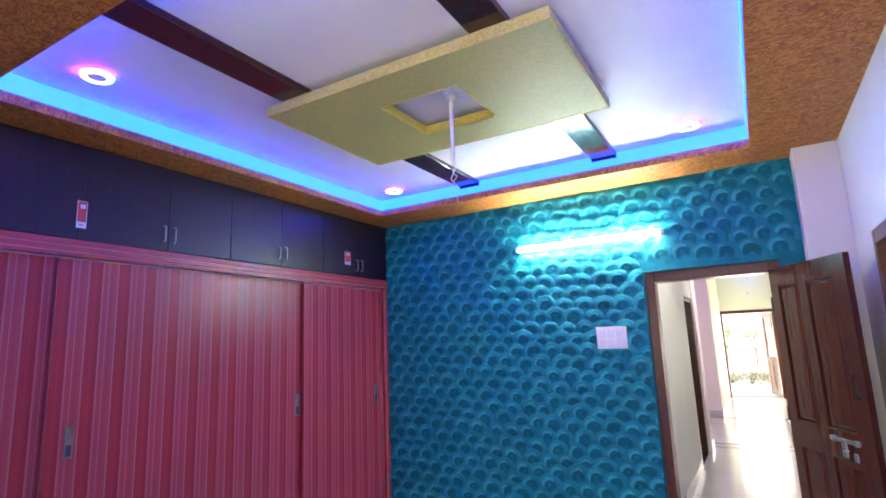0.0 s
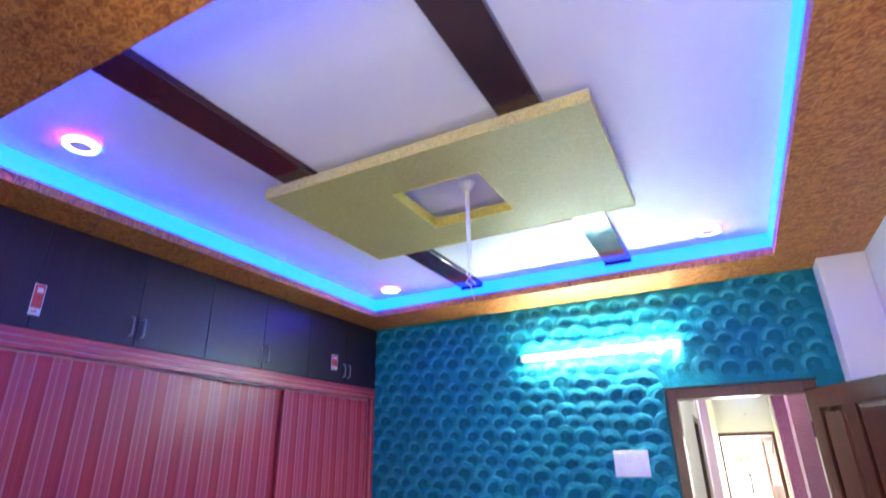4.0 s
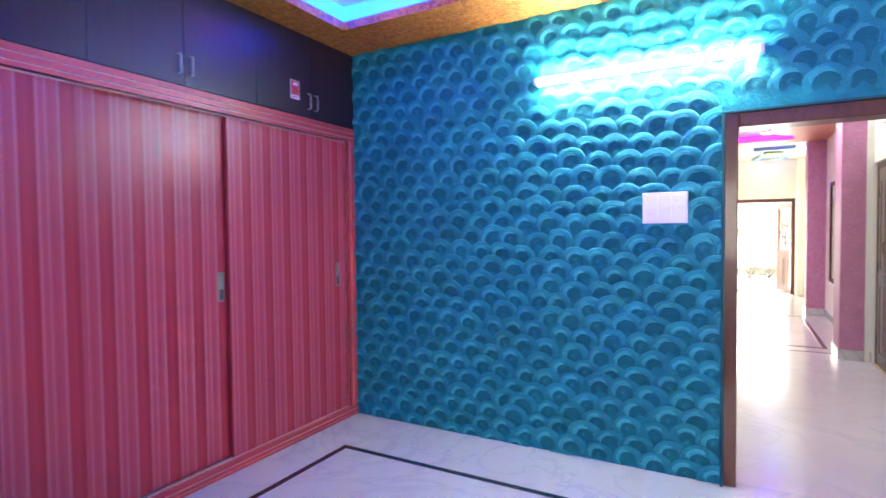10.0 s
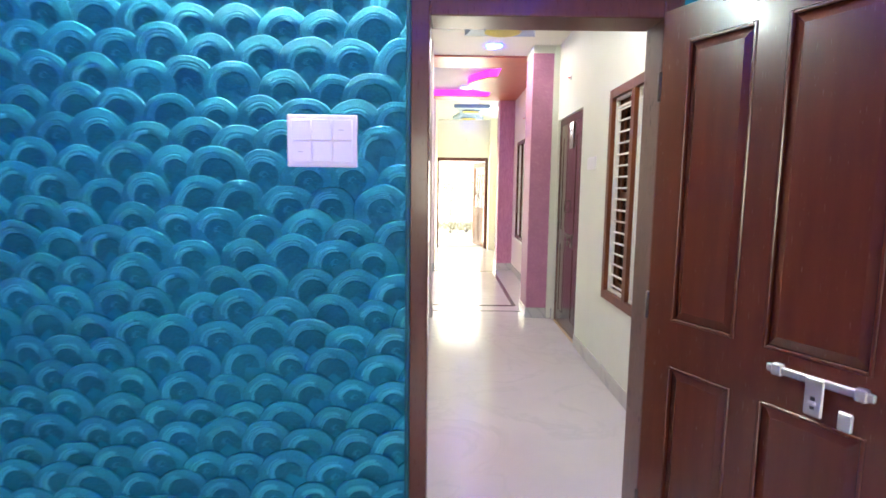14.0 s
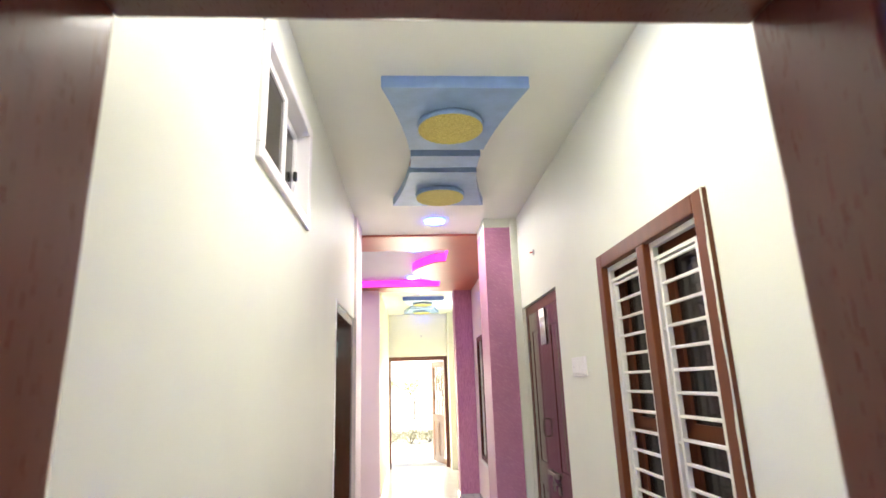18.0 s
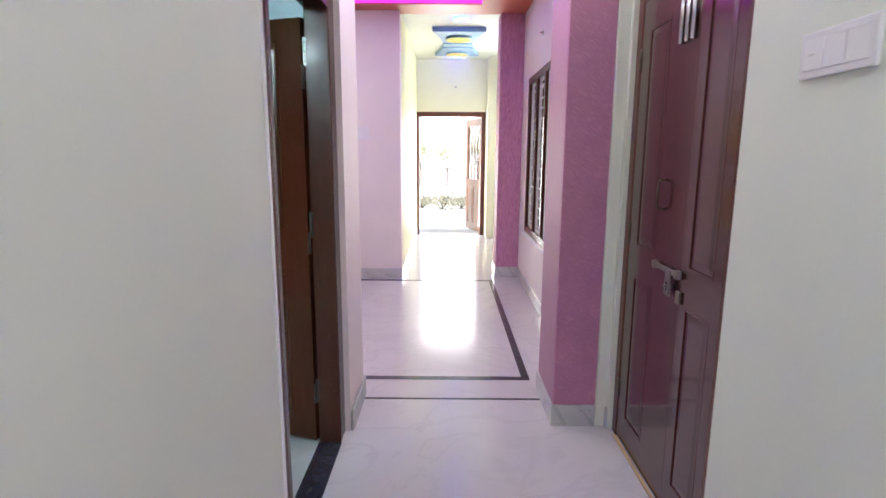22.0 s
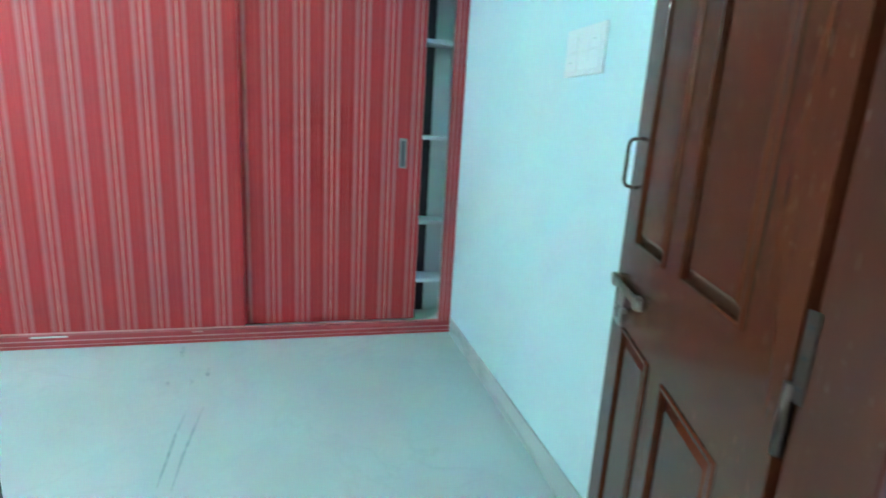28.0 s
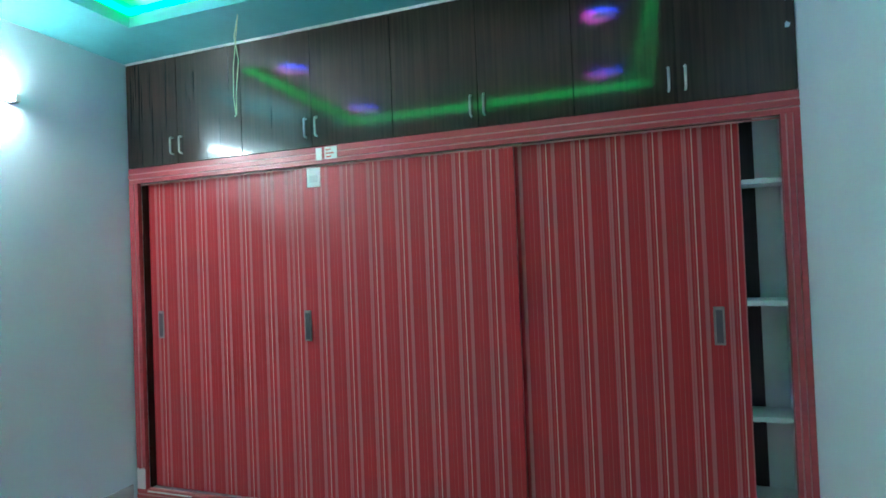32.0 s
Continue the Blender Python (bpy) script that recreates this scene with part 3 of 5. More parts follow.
# ---- ceilings ----
def recessed_ceiling(name, x0, x1, y0, y1, z, hole, drop_material, label, depth=0.11):
    """A dropped border of plaster with a recess of an outline inside."""
    bm = bmesh.new()
    outer = [(x0, y0), (x1, y0), (x1, y1), (x0, y1)]
    zt = z + depth
    for level in (z, zt):
        o, h = [bm.verts.new((x, y, level)) for x, y in outer], [bm.verts.new((x, y, level)) for x, y in hole]
        es = [bm.edges.new((r[i], r[(i + 1) % len(r)])) for r in (o, h) for i in range(len(r))]
        bmesh.ops.triangle_fill(bm, edges=es, use_beauty=True)
    bm.faces.ensure_lookup_table()
    lows = {tuple(round(c, 5) for c in v.co): v for v in bm.verts}
    for ring in (outer, hole):
        for i in range(len(ring)):
            a, b = ring[i], ring[(i + 1) % len(ring)]
            bm.faces.new([lows[tuple(round(c, 5) for c in p)] for p in ((*a, z), (*b, z), (*b, zt), (*a, zt))])
    return structure(name, bm, drop_material, label, "ceiling")


def led_band(name, path, z0, z1, material, label, closed=True, off=0.006):
    """A strip of LEDs along the inside of a recess; path runs counter-clockwise, so that inside lies to its left."""
    ob = thing(name, label, "light")
    pts = path + path[:1] if closed else path
    for (ax, ay), (bx, by) in zip(pts, pts[1:]):
        d = Vector((bx - ax, by - ay, 0))
        nrm = Vector((-d.y, d.x, 0)).normalized() * off
        u = d.normalized() * 0.004
        bm = bmesh.new()
        base = [Vector((ax, ay, 0)) + u, Vector((bx, by, 0)) - u]
        prism(bm, [(p.x, p.y) for p in (base[0] + nrm * 0.1, base[1] + nrm * 0.1, base[1] + nrm, base[0] + nrm)], z0, z1)
        part("strip", bm, material, ob)
    return ob


def rect(x0, x1, y0, y1):
    return [(x0, y0), (x1, y0), (x1, y1), (x0, y1)]


R1 = (-3.11, 0.11, 0.944, 4.19)
recessed_ceiling("ceiling_bedroom_border", -4.2, 0.64, -1.6, 4.65, 2.90, rect(*R1), ORANGE_BARK, "orange-brown bark-textured dropped ceiling border", 0.16)
structure("ceiling_bedroom", box(bmesh.new(), -4.2, 0.79, -1.6, 4.65, 3.06, 3.12), WHITE, "white plaster ceiling inside the lit recess", "ceiling")
led_band("led_strip_blue", rect(*R1), 2.957, 3.058, BLUE_GLOW, "glowing blue LED strip round the ceiling recess")
structure("ceiling_corridor", box(bmesh.new(), -0.86, 0.60, 4.80, 9.03, 2.96, 3.06), CREAM, "cream painted corridor ceiling", "ceiling")

# living room: orange border with a stepped, curved recess
bulge = [(-0.02 - 0.26 * math.sin(math.pi * k / 12), 10.15 + 1.1 * k / 12) for k in range(1, 12)]
R2 = [(-3.5, 9.58), (0.09, 9.58), (0.09, 10.12), (-0.02, 10.15)] + bulge + [(-0.02, 11.25), (0.10, 11.30), (0.10, 11.72), (-3.5, 11.72)]
recessed_ceiling("ceiling_living_border", -4.2, 0.75, 9.03, 12.10, 2.94, R2, ORANGE, "glossy orange dropped ceiling border")
structure("ceiling_living", box(bmesh.new(), -4.2, 0.75, 8.99, 12.10, 3.05, 3.11), WHITE, "white plaster ceiling inside the lit recess", "ceiling")
led_band("led_strip_magenta", R2, 2.955, 3.04, PINK_GLOW, "glowing magenta LED strip along the ceiling recess")
structure("ceiling_foyer", box(bmesh.new(), -4.2, 0.75, 12.10, 15.30, 3.0, 3.1), CREAM, "cream entrance ceiling", "ceiling")

R3 = (-3.21, -1.30, 5.32, 8.18)
recessed_ceiling("ceiling_second_border", -4.2, -0.89, 4.812, 8.70, 2.91, rect(*R3), TEAL_CEIL, "teal painted dropped ceiling border")
structure("ceiling_second_bedroom", box(bmesh.new(), -4.2, -0.89, 4.80, 8.70, 3.02, 3.1), WHITE, "white plaster ceiling inside the lit recess", "ceiling")
led_band("led_strip_green", rect(*R3), 2.978, 3.016, GREEN_GLOW, "glowing green LED strip round the ceiling recess")
# Unseen slab added so that no sky light leaks into the rooms.
structure("roof", box(bmesh.new(), -4.35, 1.0, -1.75, 15.45, TOP, TOP + 0.15), CONCRETE, "flat concrete slab added overhead to keep sky light out", "roof")

# bedroom: olive panel with a square hole, brown straps
panel = thing("ceiling_panel", "olive plaster ceiling panel with a rough yellow edge and square opening", "ceiling panel", (-1.455, 2.552, 2.965))
bm = bmesh.new()
PX, PY, HX, HY = 0.855, 0.53, 0.25, 0.245
for x0, x1, y0, y1 in ((-PX, PX, -PY, -HY), (-PX, PX, HY, PY), (-PX, -HX, -HY, HY), (HX, PX, -HY, HY)):
    box(bm, x0, x1, y0, y1, 0, 0.052)
part("board", bm, OLIVE, panel)
bm = bmesh.new()
E_ = 0.006
for x0, x1, y0, y1 in ((-PX - E_, PX + E_, -PY - E_, -PY), (-PX - E_, PX + E_, PY, PY + E_), (-PX - E_, -PX, -PY, PY), (PX, PX + E_, -PY, PY)):
    box(bm, x0, x1, y0, y1, -0.003, 0.055)
part("edge", bm, YELLOW_ROUGH, panel, "rough yellow plaster edge")
bm = bmesh.new()
for x0, x1, y0, y1 in ((-HX, HX, -HY, -HY + E_), (-HX, HX, HY - E_, HY), (-HX, -HX + E_, -HY + E_, HY - E_), (HX - E_, HX, -HY + E_, HY - E_)):
    box(bm, x0, x1, y0, y1, -0.003, 0.055)
part("inner_edge", bm, YELLOW_ROUGH, panel, "rough yellow plaster edge")
bm = bmesh.new()
for x0, x1, y0, y1 in ((-0.6, -0.5, -0.3, -0.2), (0.5, 0.6, -0.3, -0.2), (-0.6, -0.5, 0.2, 0.3), (0.5, 0.6, 0.2, 0.3)):
    box(bm, x0, x1, y0, y1, 0.052, 0.094)
part("spacer", bm, WHITE, panel)
for x in (-2.095, -0.885):
    strap = thing("ceiling_strap", "glossy dark brown strap across the white ceiling", "ceiling strap", (x, 2.57, 3.02), group="ceiling straps")
    part("board", box(bmesh.new(), -0.095, 0.095, -1.622, 1.592, 0.0, 0.039, 0.003), BROWN_GLOSS, strap)
    for y in (-1.618, 1.585):
        part("end", box(bmesh.new(), -0.098, 0.098, y - 0.004, y + 0.004, -0.014, 0.038), BROWN_GLOSS, strap)

rod = thing("fan_rod", "white fan down rod with loose wires and no fan", "fan rod", (-1.38, 2.55, 2.6))
part("rod", cyl(bmesh.new(), (0, 0, 0.03), (0, 0, 0.46), 0.011), WHITE_ENAMEL, rod)
part("canopy", cyl(bmesh.new(), (0, 0, 0.41), (0, 0, 0.46), 0.02, 16, 0.045), WHITE_ENAMEL, rod)
part("wire", rope(bmesh.new(), [(0, 0, 0.04), (-0.012, 0.01, -0.02), (0.02, 0.0, -0.05), (-0.03, 0.01, -0.10), (0.0, 0, -0.12), (0.015, 0.01, -0.20)], 0.0025), PLASTIC_EDGE, rod)
part("wire", rope(bmesh.new(), [(0.004, 0, 0.04), (0.02, -0.01, 0.0), (-0.02, 0.0, -0.06), (0.03, 0.0, -0.12)], 0.0025), WHITE_ENAMEL, rod)


def downlight(at, label="round recessed downlight with a blue and pink glowing rim", glow_rim=True, watts=0, r=0.072):
    ob = thing("downlight", label, "ceiling light", at, group="ceiling downlights")
    bm = bmesh.new()
    n = 28
    prof = ((r, 0.0), (r * 0.97, -0.012), (r * 0.70, -0.016), (r * 0.62, -0.008))
    rings = [[bm.verts.new((k * math.cos(2 * math.pi * i / n), k * math.sin(2 * math.pi * i / n), z)) for i in range(n)] for k, z in prof]
    for a, b in zip(rings, rings[1:]):
        for i in range(n):
            bm.faces.new((a[i], a[(i + 1) % n], b[(i + 1) % n], b[i])).smooth = True
    part("ring", bm, WHITE_ENAMEL if not glow_rim else RING_GLOW, ob)
    for k, m in ((0, RIM_GLOW), (1, RIM_PINK_GLOW if glow_rim else RIM_GLOW)):
        bm = bmesh.new()
        arc = [(k + i / 14) * math.pi + 0.6 for i in range(15)]
        rr = [[bm.verts.new((q * math.cos(a), q * math.sin(a), z)) for a in arc] for q, z in ((r * 1.08, -0.001), (r * 1.02, -0.014))]
        for i in range(14):
            bm.faces.new((rr[0][i], rr[0][i + 1], rr[1][i + 1], rr[1][i]))
        part("rim", bm, m, ob)
    part("lens", cyl(bmesh.new(), (0, 0, -0.011), (0, 0, -0.004), r * 0.62, 24), PLASTIC_EDGE if glow_rim else LAMP_GLOW, ob)
    if watts:
        area_lamp("downlight_lamp", (at[0], at[1], at[2] - 0.03), (at[0], at[1], 0), (0.6, 0.6), watts, (1.0, 0.97, 0.96))
    return ob


for x, y in ((-2.80, 3.97), (-0.25, 3.94), (-2.79, 1.32), (-0.215, 1.35)):
    downlight((x, y, 3.06))
# (-0.10, 5.70) and (-2.2, 10.6) are unseen, added to brighten corridor and living room.
for x, y, z in ((-0.10, 5.70, 2.96), (-0.10, 8.60, 2.96), (-0.26, 9.92, 3.05), (-0.27, 11.55, 3.05), (-0.10, 12.50, 3.0), (-0.10, 15.02, 3.0), (-2.2, 10.6, 3.05)):
    downlight((x, y, z), "round recessed downlight with a bright white lens", False, DOWNLIGHT if y < 9 else 1.7 * DOWNLIGHT if x < -1 else 0, 0.08)
for x, y in ((-2.825, 5.614), (-2.828, 7.865), (-1.651, 5.599), (-1.668, 7.856)):
    downlight((x, y, 3.02))


# ---- ceiling ornaments of the corridor and the entrance ----
def ornament(y0, y1, z, base, disc, label):
    xc, ym = -0.10, (y0 + y1) / 2
    hw = lambda y: 0.205 + 0.135 * (abs(y - ym) / ((y1 - y0) / 2)) ** 1.7
    ob = thing("ceiling_ornament", label, "ceiling ornament", (xc, ym, z), group="hourglass ceiling ornaments")

    def plate(name, a, b, zz, m, lab=""):
        ys = [a + (b - a) * i / 10 for i in range(11)]
        out = [(hw(y), y - ym) for y in ys] + [(-hw(y), y - ym) for y in reversed(ys)]
        part(name, prism(bmesh.new(), out, zz, 0.0), m, ob, lab)

    k = (y1 - y0) / 1.72
    plate("plate", y0, ym - 0.17 * k, -0.06, base)
    plate("groove", ym - 0.17 * k, ym - 0.08 * k, -0.02, ORN_BROWN, "brown groove")
    plate("band", ym - 0.08 * k, ym + 0.10 * k, -0.06, base)
    plate("groove", ym + 0.10 * k, ym + 0.18 * k, -0.02, ORN_BROWN, "brown groove")
    plate("plate", ym + 0.18 * k, y1, -0.06, base)
    for yc in (y0 + 0.37 * k, y1 - 0.26 * k):
        part("disc", cyl(bmesh.new(), (0, yc - ym, -0.06), (0, yc - ym, -0.088), 0.172, 36), base, ob)
        part("disc_face", cyl(bmesh.new(), (0, yc - ym, -0.088), (0, yc - ym, -0.091), 0.168, 36), disc, ob, "yellow rough plaster disc")


ornament(6.37, 8.02, 2.96, ORN_BLUE, YELLOW_ROUGH, "blue hourglass plaster ornament with yellow discs")
ornament(12.95, 14.65, 3.0, ORN_BLUE, YELLOW_ROUGH, "blue hourglass plaster ornament with yellow discs")


# ---- tube lights ----
def tube_light(at, turn, label, shine, length=1.26):
    """Along local x, standing off local -y."""
    ob = thing("tube_light", label, "wall light", at, turn)
    part("batten", box(bmesh.new(), -length / 2, length / 2, -0.030, 0.0, -0.017, 0.017, 0.004), WHITE_ENAMEL, ob)
    part("tube", cyl(bmesh.new(), (-length / 2 + 0.02, -0.050, 0), (length / 2 - 0.02, -0.050, 0), 0.022, 20), shine, ob, "glowing white tube")
    for e in (-1, 1):
        part("end_cap", box(bmesh.new(), e * (length / 2) - 0.015, e * (length / 2) + 0.015, -0.074, 0.0, -0.024, 0.024, 0.004), PLASTIC, ob)
    return ob


tube_light((-1.21, 4.64, 2.45), 0, "lit white tube light on the blue wall", TUBE_GLOW)
tube_light((-2.26, 4.812, 2.48), 180, "lit white tube light on the aqua wall", TUBE_GLOW_2)
tube_light((0.60, 13.7, 2.62), -90, "lit white tube light on the entrance wall", TUBE_GLOW_3, 0.9)


# ---- wardrobes ----
def trim_bar(name, horizontal, a, b, at, w, parent):
    """A red frame bar with two pale grooves. a, b: ends along y or z; at: low edge across; the face looks to +x."""
    prof = [(-0.03, 0.0), (0.0, 0.0), (0.0, 0.22), (-0.006, 0.235), (-0.006, 0.285), (0.004, 0.30), (0.004, 0.58), (-0.006, 0.595), (-0.006, 0.645), (0.0, 0.66), (0.0, 1.0), (-0.03, 1.0)]
    bm = bmesh.new()
    ends = [[bm.verts.new((x, e, at + w * c) if horizontal else (x, at + w * c, e)) for x, c in prof] for e in (a, b)]
    bm.faces.new(ends[0]), bm.faces.new(ends[1][::-1])
    for i in range(len(prof)):
        k = (i + 1) % len(prof)
        bm.faces.new((ends[0][i], ends[0][k], ends[1][k], ends[1][i])).material_index = 1 if i in (2, 3, 4, 6, 7, 8) else 0
    return part(name, bm, (RED_TRIM, RED_GROOVE), parent)


def slot_handle(door, x, y, z, low):
    """low: the finger recess fills only the lower part of the plate."""
    part("handle", box(bmesh.new(), x, x + 0.006, y - 0.024, y + 0.024, z - 0.09, z + 0.09, 0.0025), DULL_STEEL, door, "dull steel flush handle")
    # Raised block; the recess is only suggested by its shade colour.
    part("recess_shade_block", box(bmesh.new(), x + 0.0045, x + 0.0075, y - 0.014, y + 0.014, z - 0.08, z - 0.015 if low else z + 0.075), RECESS_SHADE, door, "dark block for the shaded finger recess")


def wardrobe(front, y0, y1, ztop, doors, label):
    """doors: y0, y1, front track?, handle y. Local origin at the front's low corner; +x looks into the room."""
    ob = thing("wardrobe", label, "wardrobe", (front, y0, 0))
    L, H = y1 - y0, ztop
    part("side_panel", box(bmesh.new(), -0.60, -0.031, 0.0, 0.018, 0.02, H), SHELF_WHITE, ob)
    part("side_panel", box(bmesh.new(), -0.60, -0.031, L - 0.018, L, 0.02, H), SHELF_WHITE, ob)
    part("back_panel", box(bmesh.new(), -0.60, -0.59, 0.018, L - 0.018, 0.02, H), SHELF_WHITE, ob)
    part("bottom_panel", box(bmesh.new(), -0.59, -0.031, 0.018, L - 0.018, 0.0, 0.06), SHELF_WHITE, ob)
    part("top_panel", box(bmesh.new(), -0.59, -0.031, 0.018, L - 0.018, H - 0.03, H), SHELF_WHITE, ob)
    trim_bar("top_rail", True, 0, L, H - 0.10, 0.10, ob)
    trim_bar("bottom_rail", True, 0, L, 0.0, 0.075, ob)
    trim_bar("side_rail", False, 0.075, H - 0.10, 0.0, 0.075, ob)
    trim_bar("side_rail", False, 0.075, H - 0.10, L - 0.075, 0.075, ob)
    part("dark_lining", box(bmesh.new(), -0.118, -0.032, 0.0755, 0.08, 0.076, H - 0.101), WENGE, ob)
    stripes, odd = ((SOFT_STRIPE, SOFT_STRIPE_2), 0) if H > 2.25 else ((RED_STRIPE, RED_STRIPE_2), 1)
    for k, (a, b, forward, hy) in enumerate(doors):
        x1 = -0.034 if forward else -0.066
        d = part("sliding_door", box(bmesh.new(), x1 - 0.024, x1, a - y0, b - y0, 0.078, H - 0.103, 0.002), stripes[k == odd], ob)
        slot_handle(d, x1, hy - y0, 1.155, H > 2.25)
    for z in (0.078, H - 0.112):
        part("track", box(bmesh.new(), -0.030, -0.024, 0.076, L - 0.076, z - 0.002, z + 0.006), RED_GROOVE, ob)
    return ob


def top_cabinet(front, a, b, z0, z1, mid, label, wood):
    ob = thing("overhead_cabinet", label, "cabinet", (front, a, z0), group="overhead wardrobe cabinets")
    W, H, m = b - a, z1 - z0, mid - a
    part("body", box(bmesh.new(), -0.60, -0.021, 0.001, W - 0.001, 0.001, H - 0.002), wood, ob)
    for lo, hi, hy in ((0.0015, m - 0.0015, m - 0.036), (m + 0.0015, W - 0.0015, m + 0.036)):
        d = part("door", box(bmesh.new(), -0.02, 0.0, lo, hi, 0.002, H - 0.004, 0.0015), wood, ob)
        bm = bmesh.new()
        rope(bm, [(0, hy, 0.06), (0.024, hy, 0.065), (0.026, hy, 0.075), (0.026, hy, 0.155), (0.024, hy, 0.165), (0, hy, 0.17)], 0.006, 8)
        part("handle", bm, CHROME, d, "steel bar handle")
    return ob


F1, F2 = -3.40, -3.605
wardrobe(F1, 0.412, 4.648, 2.31, ((0.48, 1.53, False, 0.635), (1.50, 2.60, True, 1.625), (2.55, 3.52, False, 3.405), (3.445, 4.57, True, 4.455)),
         "built-in wardrobe with striped red sliding doors and red frame")
for a, b, mid in ((0.412, 1.57, 1.005), (1.57, 2.64, 2.135), (2.64, 3.66, 3.15), (3.66, 4.648, 4.165)):
    top_cabinet(F1, a, b, 2.312, 2.899, mid, "dark wenge laminate overhead cabinet with two doors", WENGE_PLAIN)
structure("wall_behind_panel_1", box(bmesh.new(), -4.2, -4.01, 0.41, 4.65, 0, 2.89), WHITE, "white wall behind the wardrobe", "wall")

w2 = wardrobe(F2, 4.826, 8.698, 2.20, ((4.92, 6.12, False, 5.005), (6.06, 7.42, True, 6.155), (7.37, 8.47, False, 8.35)),
              "built-in wardrobe with striped red sliding doors, partly open")
for z in (0.33, 0.72, 1.255, 1.82):
    part("shelf", box(bmesh.new(), -0.278, -0.094, 2.6, 3.853, z - 0.012, z + 0.012, 0.002), SHELF_WHITE, w2, "pale laminate shelf")
part("inner_back", box(bmesh.new(), -0.30, -0.285, 2.6, 3.853, 0.061, 2.165), SHELF_WHITE, w2, "pale laminate back board")
part("divider", box(bmesh.new(), -0.588, -0.122, 2.58, 2.598, 0.06, 2.16), SHELF_WHITE, w2)
part("dark_partition", box(bmesh.new(), -0.2845, -0.279, 2.6, 3.744, 0.061, 2.165), WENGE_PLAIN, w2, "dark laminate board")
for a, b, mid in ((4.826, 5.75, 5.25), (5.75, 6.76, 6.245), (6.76, 7.74, 7.25), (7.74, 8.698, 8.21)):
    top_cabinet(F2, a, b, 2.202, 2.908, mid, "glossy dark wenge overhead cabinet with two doors", WENGE)


# worn lower end of the red frame, scuffs along the bottom rail, pale bead under the ceiling, a chip in the laminate
part("worn_corner", box(bmesh.new(), -0.031, 0.0055, 0.001, 0.072, 0.079, 0.215, 0.004), PAPER, w2, "white plaster where the red trim broke off")
for a, b in ((0.09, 0.45), (1.48, 1.66), (0.78, 0.84), (2.30, 2.36)):
    part("scuff", box(bmesh.new(), 0.0005, 0.0052, a, b, 0.066, 0.0745, 0.001), RED_GROOVE if b - a < 0.1 else PAPER, w2, "pale scuffed edge")
structure("trim_ceiling_bead", box(bmesh.new(), F2 - 0.01, F2 + 0.006, 4.826, 8.698, 2.894, 2.909, 0.002), PAPER, "thin pale bead between cabinets and teal ceiling", "trim")
for y, z, s in ((8.667, 2.491, 0.013), (8.668, 2.609, 0.009)):
    chip = thing("laminate_chip", "small white chip in the dark laminate edge", "chip", (F2 + 0.0004, y, z))
    bm = bmesh.new()
    bm.faces.new([bm.verts.new((0.0008, s * k * math.cos(a), s * k * 1.3 * math.sin(a))) for a, k in ((0.2, 1), (1.1, 0.7), (1.9, 1.1), (2.9, 0.8), (3.9, 1.05), (5.2, 0.75))])
    part("patch", bm, PAPER, chip)


# ---- stickers ----
def sticker(at, w, h, label, red=True):
    ob = thing("sticker", label, "sticker", at)
    part("sheet", box(bmesh.new(), 0.0, 0.0015, -w / 2, w / 2, -h / 2, h / 2), PAPER, ob)
    if red:
        part("print", box(bmesh.new(), 0.0015, 0.0022, -w / 2 + 0.004, w / 2 - 0.004, -h * 0.27, h / 2 - 0.004), RED_PRINT, ob, "red printed panel")
        part("print", box(bmesh.new(), 0.0022, 0.0028, -w * 0.22, w * 0.3, h * 0.22, h * 0.38), PAPER, ob)
        part("print", box(bmesh.new(), 0.0015, 0.0022, -w * 0.3, w * 0.2, -h * 0.40, -h * 0.36), RED_PRINT, ob)
    else:
        part("print", box(bmesh.new(), 0.0015, 0.0022, -w * 0.3, w * 0.3, -h * 0.25, h * 0.1), PLASTIC_EDGE, ob)


for y, z0, z1, dx in ((0.83, 1.41, 1.56, -0.066), (3.02, 1.87, 2.09, -0.066)):
    mark = thing("door_mark", "pale scratch in the striped red laminate" if y < 1 else "dark smudge on the striped red laminate", "mark", (F1 + dx + 0.0003, y, z0))
    bm = bmesh.new()
    h, w = z1 - z0, 0.006 if y < 1 else 0.016
    bm.faces.new([bm.verts.new((0.0006, yy * w, zz * h)) for yy, zz in ((0, 0), (0.8, 0.25), (0.6, 0.7), (0.1, 1), (-0.4, 0.8), (-0.9, 0.4))])
    part("patch", bm, RED_GROOVE if y < 1 else RED_SMUDGE, mark)
sticker((F1 + 0.0005, 1.585, 2.465), 0.056, 0.165, "small red and white label stuck on the dark cabinet")
sticker((F1 + 0.0005, 4.0, 2.485), 0.085, 0.13, "small red and white label stuck on the dark cabinet")
torn_label = thing("sticker", "torn white label with red lines on the red rail", "sticker", (F2 + 0.005, 6.34, 2.155))
for y0, y1, z0, z1 in ((-0.070, -0.030, -0.036, 0.036), (-0.012, 0.070, -0.034, 0.037)):
    part("sheet", box(bmesh.new(), 0.0, 0.0015, y0, y1, z0, z1), PAPER, torn_label)
for z in (-0.020, 0.0, 0.020):
    part("print", box(bmesh.new(), 0.0015, 0.0022, -0.004, 0.050 - abs(z), z - 0.004, z + 0.004), RED_PRINT, torn_label)
sticker((F2 - 0.0335, 6.225, 2.03), 0.09, 0.115, "pale square label on the red sliding door", False)


# ---- doors ----
TWO_COLS = ((0.10, 0.375), (0.435, 0.70))
LOW_HIGH = ((0.13, 0.825), (0.985, 1.93))


